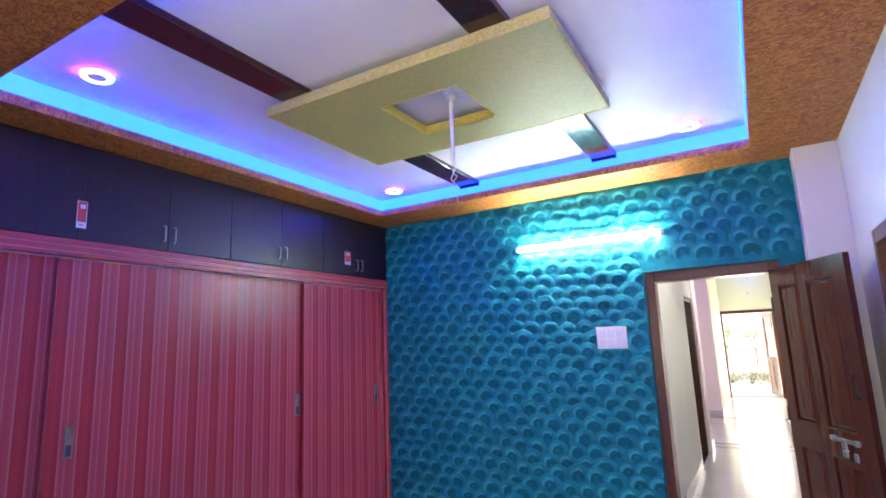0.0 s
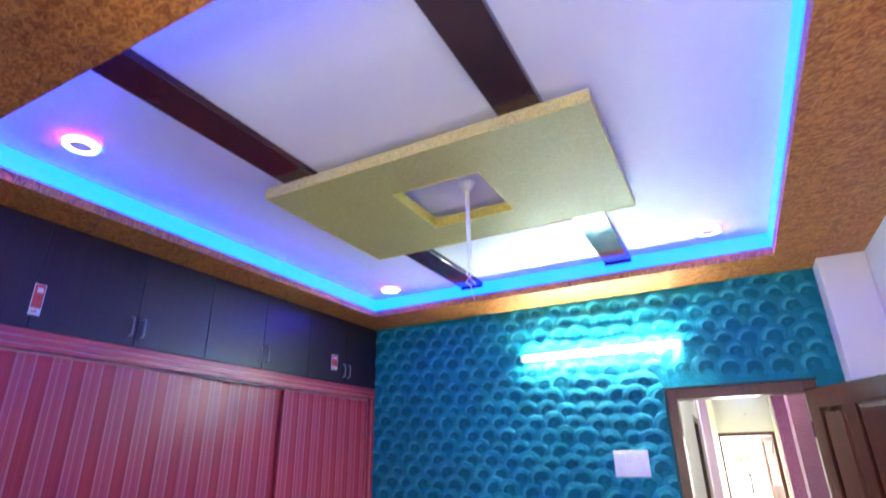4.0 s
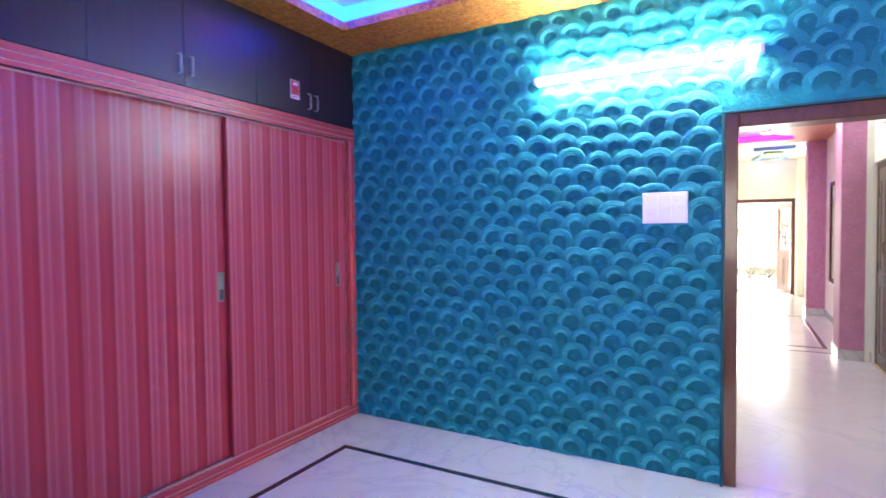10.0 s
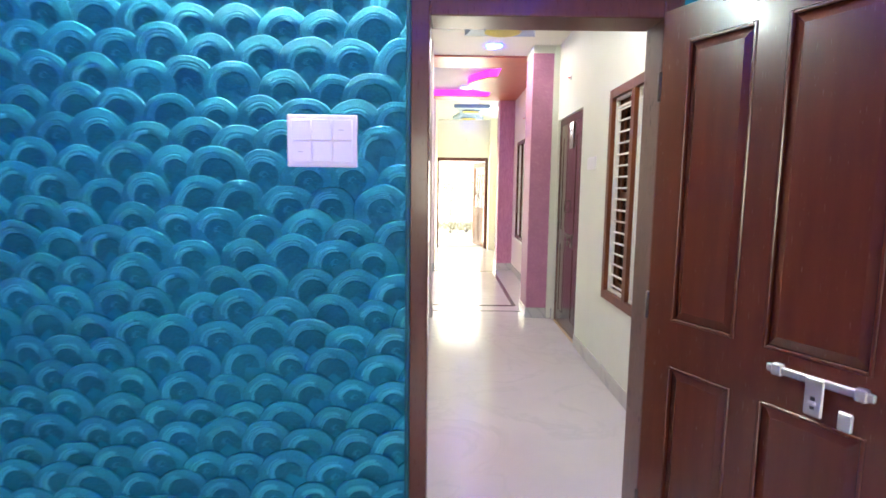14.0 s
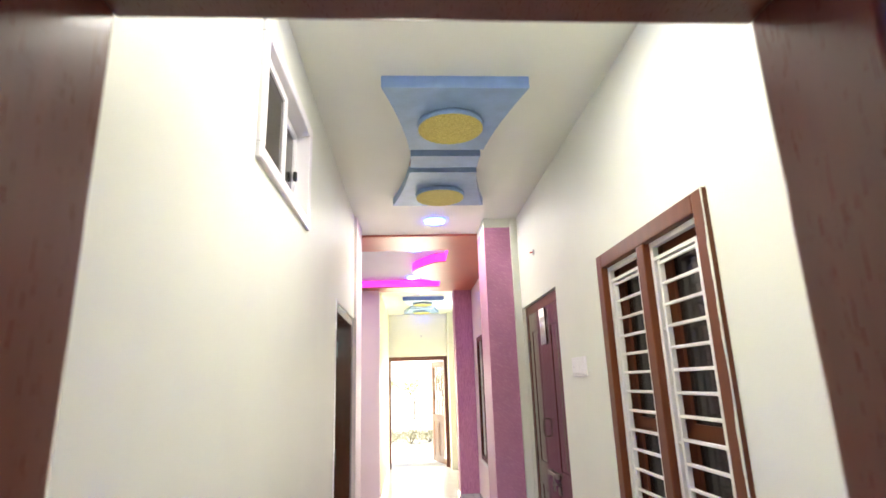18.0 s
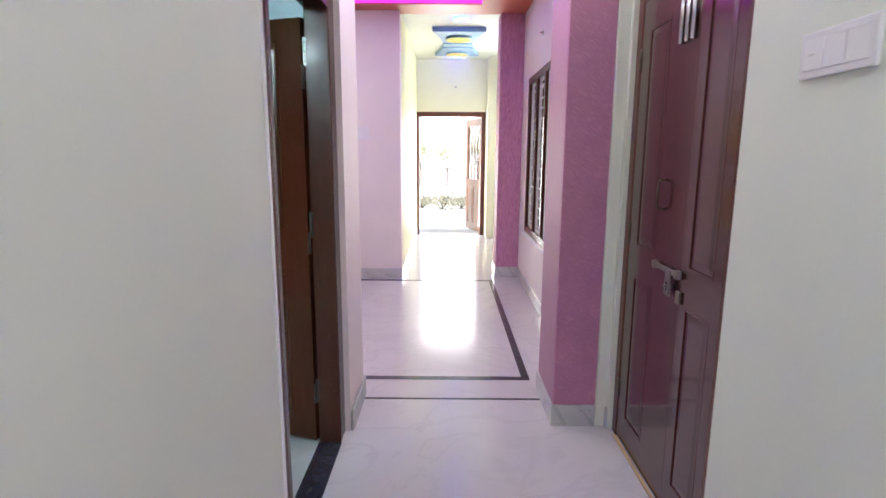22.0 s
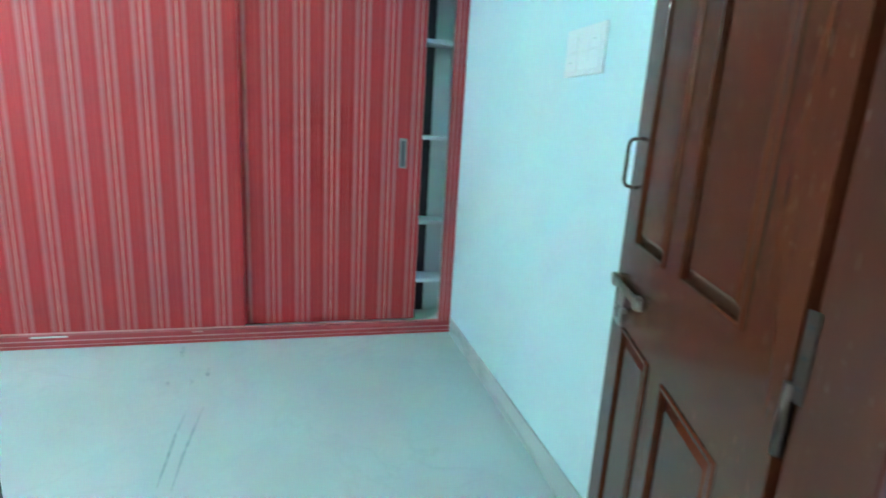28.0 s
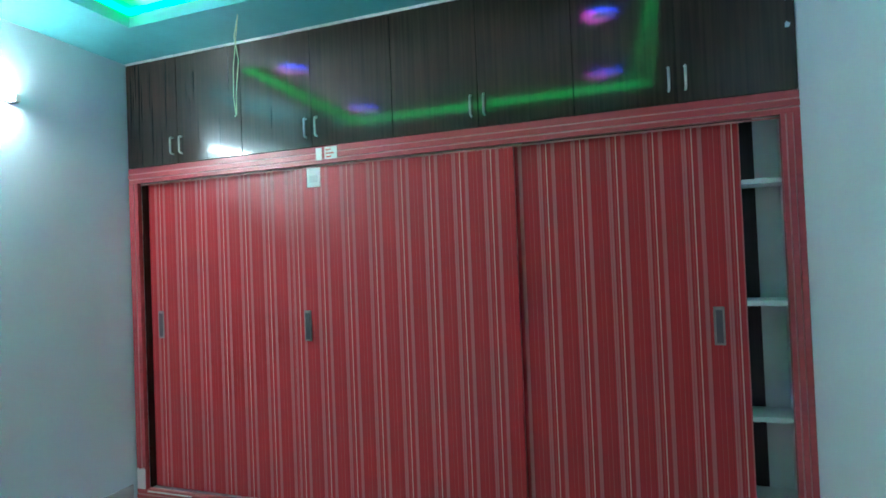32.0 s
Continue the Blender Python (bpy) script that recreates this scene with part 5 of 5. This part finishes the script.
# ---- cartons ----
def carton(at, turn, w, low_d, low_h, back_d, back_h, label, flap=True, straps=(), top_strap=False, loose=False):
    """An L-shaped carton: low part to local +x, tall part behind; width along y."""
    ob = thing("carton", label, "carton", at, turn, group="cartons by the wardrobe")
    bm = bmesh.new()
    out = [(0, 0), (back_d + low_d, 0), (back_d + low_d, low_h), (back_d + 0.06, low_h + 0.010), (back_d + 0.022, low_h + 0.018), (back_d + 0.006, low_h + 0.045), (back_d - 0.006, back_h), (0.008, back_h + 0.012), (0, back_h)]
    if low_d < 0.1:
        out = [(0, 0), (back_d + low_d, 0), (back_d + low_d, low_h), (back_d, low_h + 0.006), (0.008, back_h + 0.006), (0, back_h)]
    sides = [[bm.verts.new((x, y, z)) for x, z in out] for y in (-w / 2, w / 2)]
    bm.faces.new(sides[0]), bm.faces.new(sides[1][::-1])
    for i in range(len(out)):
        k = (i + 1) % len(out)
        bm.faces.new((sides[0][i], sides[0][k], sides[1][k], sides[1][i]))
    bmesh.ops.bevel(bm, geom=bm.edges[:], offset=0.006, segments=2, affect="EDGES", profile=0.5)
    part("body", bm, CARD, ob)
    if flap:
        x0, torn = back_d + 0.03, random.Random(int(w * 997))
        bm = bmesh.new()
        ragged = [(x0 + low_d * (0.38 + 0.07 * math.sin(i * 0.42) + torn.uniform(-0.03, 0.03)), w / 2 - 0.015 - (w - 0.03) * i / 11, low_h + 0.022 + 0.022 * math.sin(i * 0.3) + torn.uniform(-0.004, 0.004)) for i in range(12)]
        bm.faces.new([bm.verts.new(p) for p in [(x0, -w / 2 + 0.01, low_h + 0.014), (x0, w / 2 - 0.01, low_h + 0.014)] + ragged])
        bmesh.ops.solidify(bm, geom=bm.faces[:], thickness=0.005)
        part("flap", bm, CARD, ob, "torn cardboard flap")
        # Flat black sheet painted for the shade in the gap; no hole is cut.
        part("opening", box(bmesh.new(), x0 + low_d * 0.34, x0 + low_d * 0.66, -w * 0.30, w * 0.42, low_h - 0.002, low_h + 0.004), BLACK_PRINT_SHADE, ob, "black sheet for the shaded gap under the flap")
        for xa, xm, xb, up in straps:
            pts = [(x0 + xa, -w / 2 - 0.004, low_h - 0.07), (x0 + xa, -w / 2 - 0.003, low_h + 0.012), (x0 + xa + 0.006, -w / 2 + 0.02, low_h + 0.034)]
            pts += [(x0 + xa + (xm - xa) * k, -w / 2 + w * k * 0.5, low_h + 0.044 + up * math.sin(k * math.pi / 2)) for k in (0.4, 0.7, 1.0)]
            pts += [(x0 + xm + (xb - xm) * k, w * k * 0.5, low_h + 0.044 + up * math.cos(k * math.pi / 2)) for k in (0.35, 0.7, 0.93)]
            pts += [(x0 + xb, w / 2 + 0.003, low_h + 0.018), (x0 + xb - 0.006, w / 2 + 0.004, low_h - 0.05)]
            part("strap", rope(bmesh.new(), pts, 0.0027), TAPE, ob, "thin white packing strap")
        if top_strap:
            part("strap", rope(bmesh.new(), [(back_d * 0.72, -w / 2 - 0.004, back_h - 0.28), (back_d * 0.66, -w / 2 - 0.004, back_h - 0.02), (back_d * 0.55, -w / 2 + 0.02, back_h + 0.013), (back_d * 0.30, -w / 2 + 0.09, back_h + 0.014), (back_d * 0.24, 0.02, back_h + 0.016), (back_d * 0.28, w / 2 - 0.01, back_h + 0.013), (back_d * 0.3, w / 2 + 0.004, back_h - 0.06)], 0.003), TAPE, ob, "thin white packing strap")
        if loose:
            part("strap_loop", rope(bmesh.new(), [(x0 + 0.20, w / 2 - 0.10, low_h + 0.05), (x0 + 0.20, w / 2 - 0.03, low_h + 0.075), (x0 + 0.22, w / 2 + 0.015, low_h + 0.06), (x0 + 0.27, w / 2 + 0.02, low_h + 0.01), (x0 + 0.31, w / 2 + 0.008, low_h - 0.08)], 0.0035), TAPE, ob, "sprung loop of white strap")
        bm = bmesh.new()
        edge = [(back_d * 0.98 + torn.uniform(-0.012, 0.012), -w / 2 + w * i / 9, back_h + 0.002 + torn.uniform(0, 0.010)) for i in range(10)]
        lo, hi = [bm.verts.new((back_d - 0.03, y, back_h + 0.001)) for _, y, _ in edge], [bm.verts.new(p) for p in edge]
        for i in range(9):
            bm.faces.new((lo[i], lo[i + 1], hi[i + 1], hi[i]))
        part("torn_edge", bm, CARD, ob, "torn cardboard edge")
        part("print", box(bmesh.new(), back_d + low_d, back_d + low_d + 0.001, -0.04, 0.12, 0.12, 0.15), BLACK_PRINT_SHADE, ob)
    else:
        # Black sheet stands in for the shade inside the open front.
        part("print", box(bmesh.new(), back_d + low_d, back_d + low_d + 0.001, -0.12, 0.2, low_h * 0.35, low_h * 0.72), BLACK_PRINT_SHADE, ob, "black patch for the shade in the front opening")
        part("strap", rope(bmesh.new(), [(0.13, -w / 2 - 0.004, low_h - 0.1), (0.13, -w / 2 + 0.01, low_h + 0.010), (0.135, 0.0, low_h + 0.012), (0.13, w / 2 - 0.13, low_h + 0.014)], 0.003), TAPE, ob, "thin pale packing strap")
        bm = bmesh.new()
        for k in range(5):
            bm.faces.new([bm.verts.new((0.115 + 0.012 * k + dx, w / 2 - 0.15 + 0.016 * k + dy, low_h + 0.012 + dz)) for dx, dy, dz in ((0, 0, 0), (0.03, 0.008, 0.004), (0.026, 0.03, 0.022 - 0.006 * (k % 2)), (-0.004, 0.024, 0.012 + 0.006 * (k % 3)))])
        part("green_scrap", bm, GREEN_STRAP, ob, "yellow-green crumpled scrap")
        torn = random.Random(7)
        bm = bmesh.new()
        for _ in range(9):
            c = Vector((0.06 + torn.uniform(-0.05, 0.07), w / 2 - 0.05 + torn.uniform(-0.07, 0.05), low_h + torn.uniform(0.006, 0.05)))
            bm.faces.new([bm.verts.new(c + Vector([torn.uniform(-0.05, 0.05) for _ in range(3)]) * (1, 0.9, 0.5)[k % 3]) for k in range(3)])
        part("crumpled_paper", bm, CARD, ob, "crumpled torn cardboard scraps")
    return ob


carton((-3.36, 1.925, 0), 1.5, 0.40, 0.48, 0.38, 0.25, 0.70, "L-shaped brown cardboard carton with white straps and torn flap", straps=((0.07, 0.04, 0.02, 0.006), (0.17, 0.15, 0.11, 0.010)), top_strap=True)
carton((-3.37, 1.435, 0), -2.0, 0.46, 0.46, 0.37, 0.26, 0.66, "L-shaped brown cardboard carton with loose white straps", straps=((0.20, 0.21, 0.15, 0.004),), loose=True)
carton((-3.37, 0.885, 0), 0.5, 0.54, 0.02, 0.455, 0.27, 0.46, "low brown cardboard carton with a black patch for its opening", False)

# ---- kitchen unit seen through the opening ----
unit = thing("wall_unit", "built-in wall unit with glossy yellow and cream panels", "cabinet", (-2.08, 12.0, 0.004))
part("body", box(bmesh.new(), -0.40, 0.40, 0.30, 0.32, 0, 2.07), SHELF_WHITE, unit)
for x in (-0.40, 0.385):
    part("side", box(bmesh.new(), x, x + 0.015, 0.02, 0.30, 0, 2.07), SHELF_WHITE, unit)
for z0, z1, m in ((0.09, 0.56, SHELF_WHITE), (0.565, 1.055, YELLOW_PANEL), (1.465, 1.915, YELLOW_PANEL), (1.92, 2.07, SHELF_WHITE)):
    for x0, x1 in ((-0.40, -0.003), (0.003, 0.40)):
        part("panel", box(bmesh.new(), x0, x1, 0, 0.018, z0, z1, 0.002), m, unit, "glossy yellow panel" if m is YELLOW_PANEL else "cream panel")
for z0, z1 in ((1.06, 1.085), (1.33, 1.46), (0.0, 0.085)):
    part("rail", box(bmesh.new(), -0.40, 0.40, 0.0, 0.02, z0, z1), WOOD_FRAME, unit)

# ---- scratches on the second bedroom floor ----
def scratch(points, w, stone=SCRATCH, owner=None):
    """A thin worn line on the marble, tapered at its ends."""
    bm = bmesh.new()
    row = []
    for i, (x, y) in enumerate(points):
        (ax, ay), (bx, by) = points[max(0, i - 1)], points[min(len(points) - 1, i + 1)]
        n = Vector((ay - by, bx - ax, 0)).normalized() * (w if 0 < i < len(points) - 1 else w * 0.2)
        row.append([bm.verts.new(Vector((x, y, 0.0008)) + n * s) for s in (-1, 1)])
    for a, b in zip(row, row[1:]):
        bm.faces.new((a[0], a[1], b[1], b[0]))
    part("scratch" if owner is None else "stain", bm, stone, owner or marks)


marks = thing("trim_floor_scratches", "grey scratches and scuffs worn into the marble floor", "floor mark", kind="structure")
scratch([(-2.85, 7.31), (-2.66, 7.302), (-2.46, 7.296), (-2.25, 7.30)], 0.005)
scratch([(-2.82, 7.242), (-2.63, 7.236), (-2.45, 7.242), (-2.28, 7.245)], 0.005)
scratch([(-3.25, 7.27), (-3.18, 7.275), (-3.15, 7.28)], 0.012)
scratch([(-3.14, 7.20), (-3.10, 7.215), (-3.07, 7.212)], 0.006)
scratch([(-3.13, 7.095), (-3.10, 7.10), (-3.07, 7.11)], 0.008)
scratch([(-3.56, 7.085), (-3.50, 7.09), (-3.40, 7.11)], 0.014)
scratch([(-2.90, 5.845), (-2.73, 5.842), (-2.56, 5.852), (-2.43, 5.854)], 0.005)
scratch([(-2.90, 5.88), (-2.60, 5.90), (-2.34, 5.955)], 0.004)
scratch([(-3.19, 5.31), (-3.17, 5.32), (-3.14, 5.33)], 0.010)
stains = thing("trim_floor_stains", "faint grey stains in the white marble floor", "floor mark", kind="structure")
for line, w in (([(-2.72, 4.42), (-2.66, 4.32), (-2.58, 4.24), (-2.49, 4.20)], 0.022), ([(-2.60, 4.31), (-2.52, 4.26), (-2.47, 4.21)], 0.014),
                ([(-2.47, 4.38), (-2.43, 4.34), (-2.39, 4.30)], 0.012), ([(-2.42, 4.41), (-2.36, 4.29), (-2.31, 4.20)], 0.016),
                ([(-2.20, 4.38), (-2.21, 4.31), (-2.24, 4.25), (-2.21, 4.21)], 0.026), ([(-3.13, 4.32), (-3.07, 4.28), (-3.03, 4.22)], 0.022)):
    scratch(line, w, SMUDGE, stains)

# ---- outside ----
structure("ground", box(bmesh.new(), -400, 400, 15.46, 800, -0.35, -0.15), SAND, "pale sunlit earth outside the front door", "ground")
structure("porch", box(bmesh.new(), -2.2, 2.2, 15.46, 18.6, -0.15, -0.02, 0.01), CONCRETE, "sunlit concrete porch", "ground")


def leaves(bm, rnd, n, centre, spread, size):
    for _ in range(n):
        c = Vector(centre) + Vector([rnd.gauss(0, s) for s in spread])
        m = Euler([rnd.uniform(0, 6.3) for _ in range(3)]).to_matrix()
        s = size * rnd.uniform(0.6, 1.3)
        bm.faces.new([bm.verts.new(c + m @ Vector(p) * s) for p in ((-1, 0, 0), (0, -0.4, 0.1), (1, 0, 0), (0, 0.4, 0.1))])


rnd = random.Random(4)
for x, y, k in ((-1.55, 21.2, 1.0), (-0.95, 21.5, 0.8), (-0.35, 21.1, 1.1), (0.2, 21.4, 0.9), (0.75, 21.3, 0.8)):
    bush = thing("bush", "dry grey-green bush on the pale ground", "bush", (x, y, -0.15), group="bushes")
    bm = bmesh.new()
    for _ in range(9):
        cyl(bm, (0, 0, 0), (rnd.uniform(-0.3, 0.3), rnd.uniform(-0.2, 0.2), rnd.uniform(0.2, 0.45) * k), 0.010, 5, 0.004)
    part("stems", bm, BARK, bush)
    bm = bmesh.new()
    leaves(bm, rnd, 520, (0, 0, 0.25 * k), (0.26, 0.15, 0.10 * k), 0.04)
    part("leaves", bm, LEAF, bush)
for x, y, h in ((-1.5, 31.5, 2.3), (-0.2, 32.6, 2.0), (1.3, 31.8, 2.4)):
    tree = thing("young_tree", "young tree with sparse yellow-green leaves", "tree", (x, y, -0.15), group="young trees")
    bm = bmesh.new()
    cyl(bm, (0, 0, 0), (0.04, 0, h * 0.45), 0.035, 7, 0.022)
    part("trunk", bm, BARK, tree)
    tips = []
    bm = bmesh.new()
    for _ in range(8):
        tip = (rnd.uniform(-0.55, 0.55), rnd.uniform(-0.4, 0.4), h * rnd.uniform(0.6, 1.0))
        cyl(bm, (0.04, 0, h * rnd.uniform(0.3, 0.45)), tip, 0.016, 5, 0.005)
        tips.append(tip)
    part("limbs", bm, BARK, tree)
    bm = bmesh.new()
    for tip in tips:
        leaves(bm, rnd, 90, tip, (0.20, 0.16, 0.15), 0.05)
    part("crown", bm, YOUNG_LEAF, tree)
# Glowing sheet added so the view through the front door turns white.
structure("backdrop", box(bmesh.new(), -90, 90, 75, 75.2, -1, 40), BACKDROP_GLOW, "glowing white sheet added for the dazzling sky", "backdrop")


# ---- scallops of the blue wall, last ----
def scallop_mesh(seed):
    """A fan of combed plaster, unit radius in x and z, standing off -y: a shallow disc with faint rings and a curl of plaster in its middle,
    a step up, a pale crescent with one to three comb grooves, and a darker outer band. The upper edge stands further off than the lower,
    so that each row laps over the one above it."""
    r = random.Random(seed)
    bm = bmesh.new()
    inner, at, wide = r.uniform(0.42, 0.56), r.uniform(1.65, 2.35), r.uniform(0.8, 1.25)
    outer = inner + r.uniform(0.24, 0.32)
    grooves = [inner + (outer - inner) * k for k in ((0.40, 0.72), (0.55,), (0.28, 0.50, 0.75), (0.70,), (0.35, 0.85))[seed % 5]]
    prof = [(0.03, 2.2), (inner * 0.34, 1.7), (inner * 0.42, 2.3), (inner * 0.62, 1.8), (inner * 0.70, 2.3), (inner * 0.90, 1.7), (inner * 0.97, 1.8), (inner * 1.05, 4.0)]
    first, dips = len(prof) - 1, set()
    for g in grooves:
        prof += [(g - 0.022, 5.2), (g - 0.004, 3.2), (g + 0.018, 5.3)]
        dips.add(len(prof) - 2)
    prof += [(outer, 5.4)]
    last = len(prof) - 1
    prof += [(outer + 0.025, 4.4), (0.93, 4.9), (0.98, 3.9), (1.0, 0.2)]
    n = 28
    rings = []
    for k, (q, h) in enumerate(prof):
        ring = []
        for i in range(n + 1):
            a = math.pi * (-0.24 + 1.48 * i / n)
            fade = max(0.04, min(1.0, (math.sin(a) + 0.20) / 0.72))
            near = max(0.0, 1 - abs(a - at) / (wide * 1.25))
            w = q * (1 + 0.035 * math.sin(2 * a + seed) + 0.015 * math.sin(5 * a + 2 * seed) + r.uniform(-0.004, 0.004))
            x, z = w * math.cos(a), w * math.sin(a) * 0.96
            lift = (5.2 + (h - 5.2) * min(1, 2.2 * near) if k in dips else h) * fade
            ring.append(bm.verts.new((x, -(lift + 5.0 * (z + 0.34)) * 0.0152, z)))
        rings.append(ring)
    for k in range(len(prof) - 1):
        taper = wide * (1.08 - 0.45 * (k - first) / (last - first))
        for i in range(n):
            a = math.pi * (-0.24 + 1.48 * (i + 0.5) / n)
            f = bm.faces.new((rings[k][i], rings[k + 1][i], rings[k + 1][i + 1], rings[k][i + 1]))
            # Crescent lit from upper left, shadowed step and rim are painted into the tones.
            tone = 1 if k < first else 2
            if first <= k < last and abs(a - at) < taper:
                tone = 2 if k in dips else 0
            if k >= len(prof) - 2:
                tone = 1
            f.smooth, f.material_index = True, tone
    # the curl left by the comb's middle
    for q, turn in ((0.13, 0.3), (0.07, 1.6)):
        arc = [turn + 0.5 * i for i in range(8)]
        ends = [[bm.verts.new((p * math.cos(a) * 1.2, -(u + 5.0 * (p * math.sin(a) + 0.34)) * 0.0152, p * math.sin(a) + 0.06)) for a in arc] for p, u in ((q - 0.025, 2.0), (q, 3.2), (q + 0.025, 2.0))]
        for lo, hi in zip(ends, ends[1:]):
            for i in range(7):
                f = bm.faces.new((lo[i], hi[i], hi[i + 1], lo[i + 1]))
                f.smooth, f.material_index = True, 2 if seed % 2 else 1
    me = bpy.data.meshes.new("scallop")
    bm.to_mesh(me)
    bm.free()
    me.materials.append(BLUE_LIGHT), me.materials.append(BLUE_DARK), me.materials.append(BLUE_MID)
    return me


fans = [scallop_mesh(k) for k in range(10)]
scallops = thing("wall_scallops", "hand-combed two-blue wall scallop relief, light and shade painted in", "wall relief", (0, 4.65, 0), kind="structure")
rnd = random.Random(11)
far_scallops = thing("wall_scallops_corner", "hand-combed two-blue scallop relief near the wardrobe, light and shade painted in", "wall relief", (0, 4.65, 0), kind="structure")
for row in range(-2, 36):
    for col in range(-1, 30):
        x = -3.36 + 0.166 * (col + 0.5 * (row % 2)) + rnd.uniform(-0.02, 0.02)
        z = -0.06 + 0.103 * row - 0.05 * (x + 1.5) + rnd.uniform(-0.012, 0.012)
        r = rnd.uniform(0.090, 0.114)
        turn = rnd.gauss(-8, 10)
        by_door = z - 0.35 * r < 2.145 and x < -0.70 and x + r > -0.768
        in_door = x + r > -0.765 and x - r < 0.225 and z - 0.5 * r < 2.145 and not by_door
        if not (-3.385 < x < 0.36 and -0.05 < z < 2.86) or in_door:
            continue
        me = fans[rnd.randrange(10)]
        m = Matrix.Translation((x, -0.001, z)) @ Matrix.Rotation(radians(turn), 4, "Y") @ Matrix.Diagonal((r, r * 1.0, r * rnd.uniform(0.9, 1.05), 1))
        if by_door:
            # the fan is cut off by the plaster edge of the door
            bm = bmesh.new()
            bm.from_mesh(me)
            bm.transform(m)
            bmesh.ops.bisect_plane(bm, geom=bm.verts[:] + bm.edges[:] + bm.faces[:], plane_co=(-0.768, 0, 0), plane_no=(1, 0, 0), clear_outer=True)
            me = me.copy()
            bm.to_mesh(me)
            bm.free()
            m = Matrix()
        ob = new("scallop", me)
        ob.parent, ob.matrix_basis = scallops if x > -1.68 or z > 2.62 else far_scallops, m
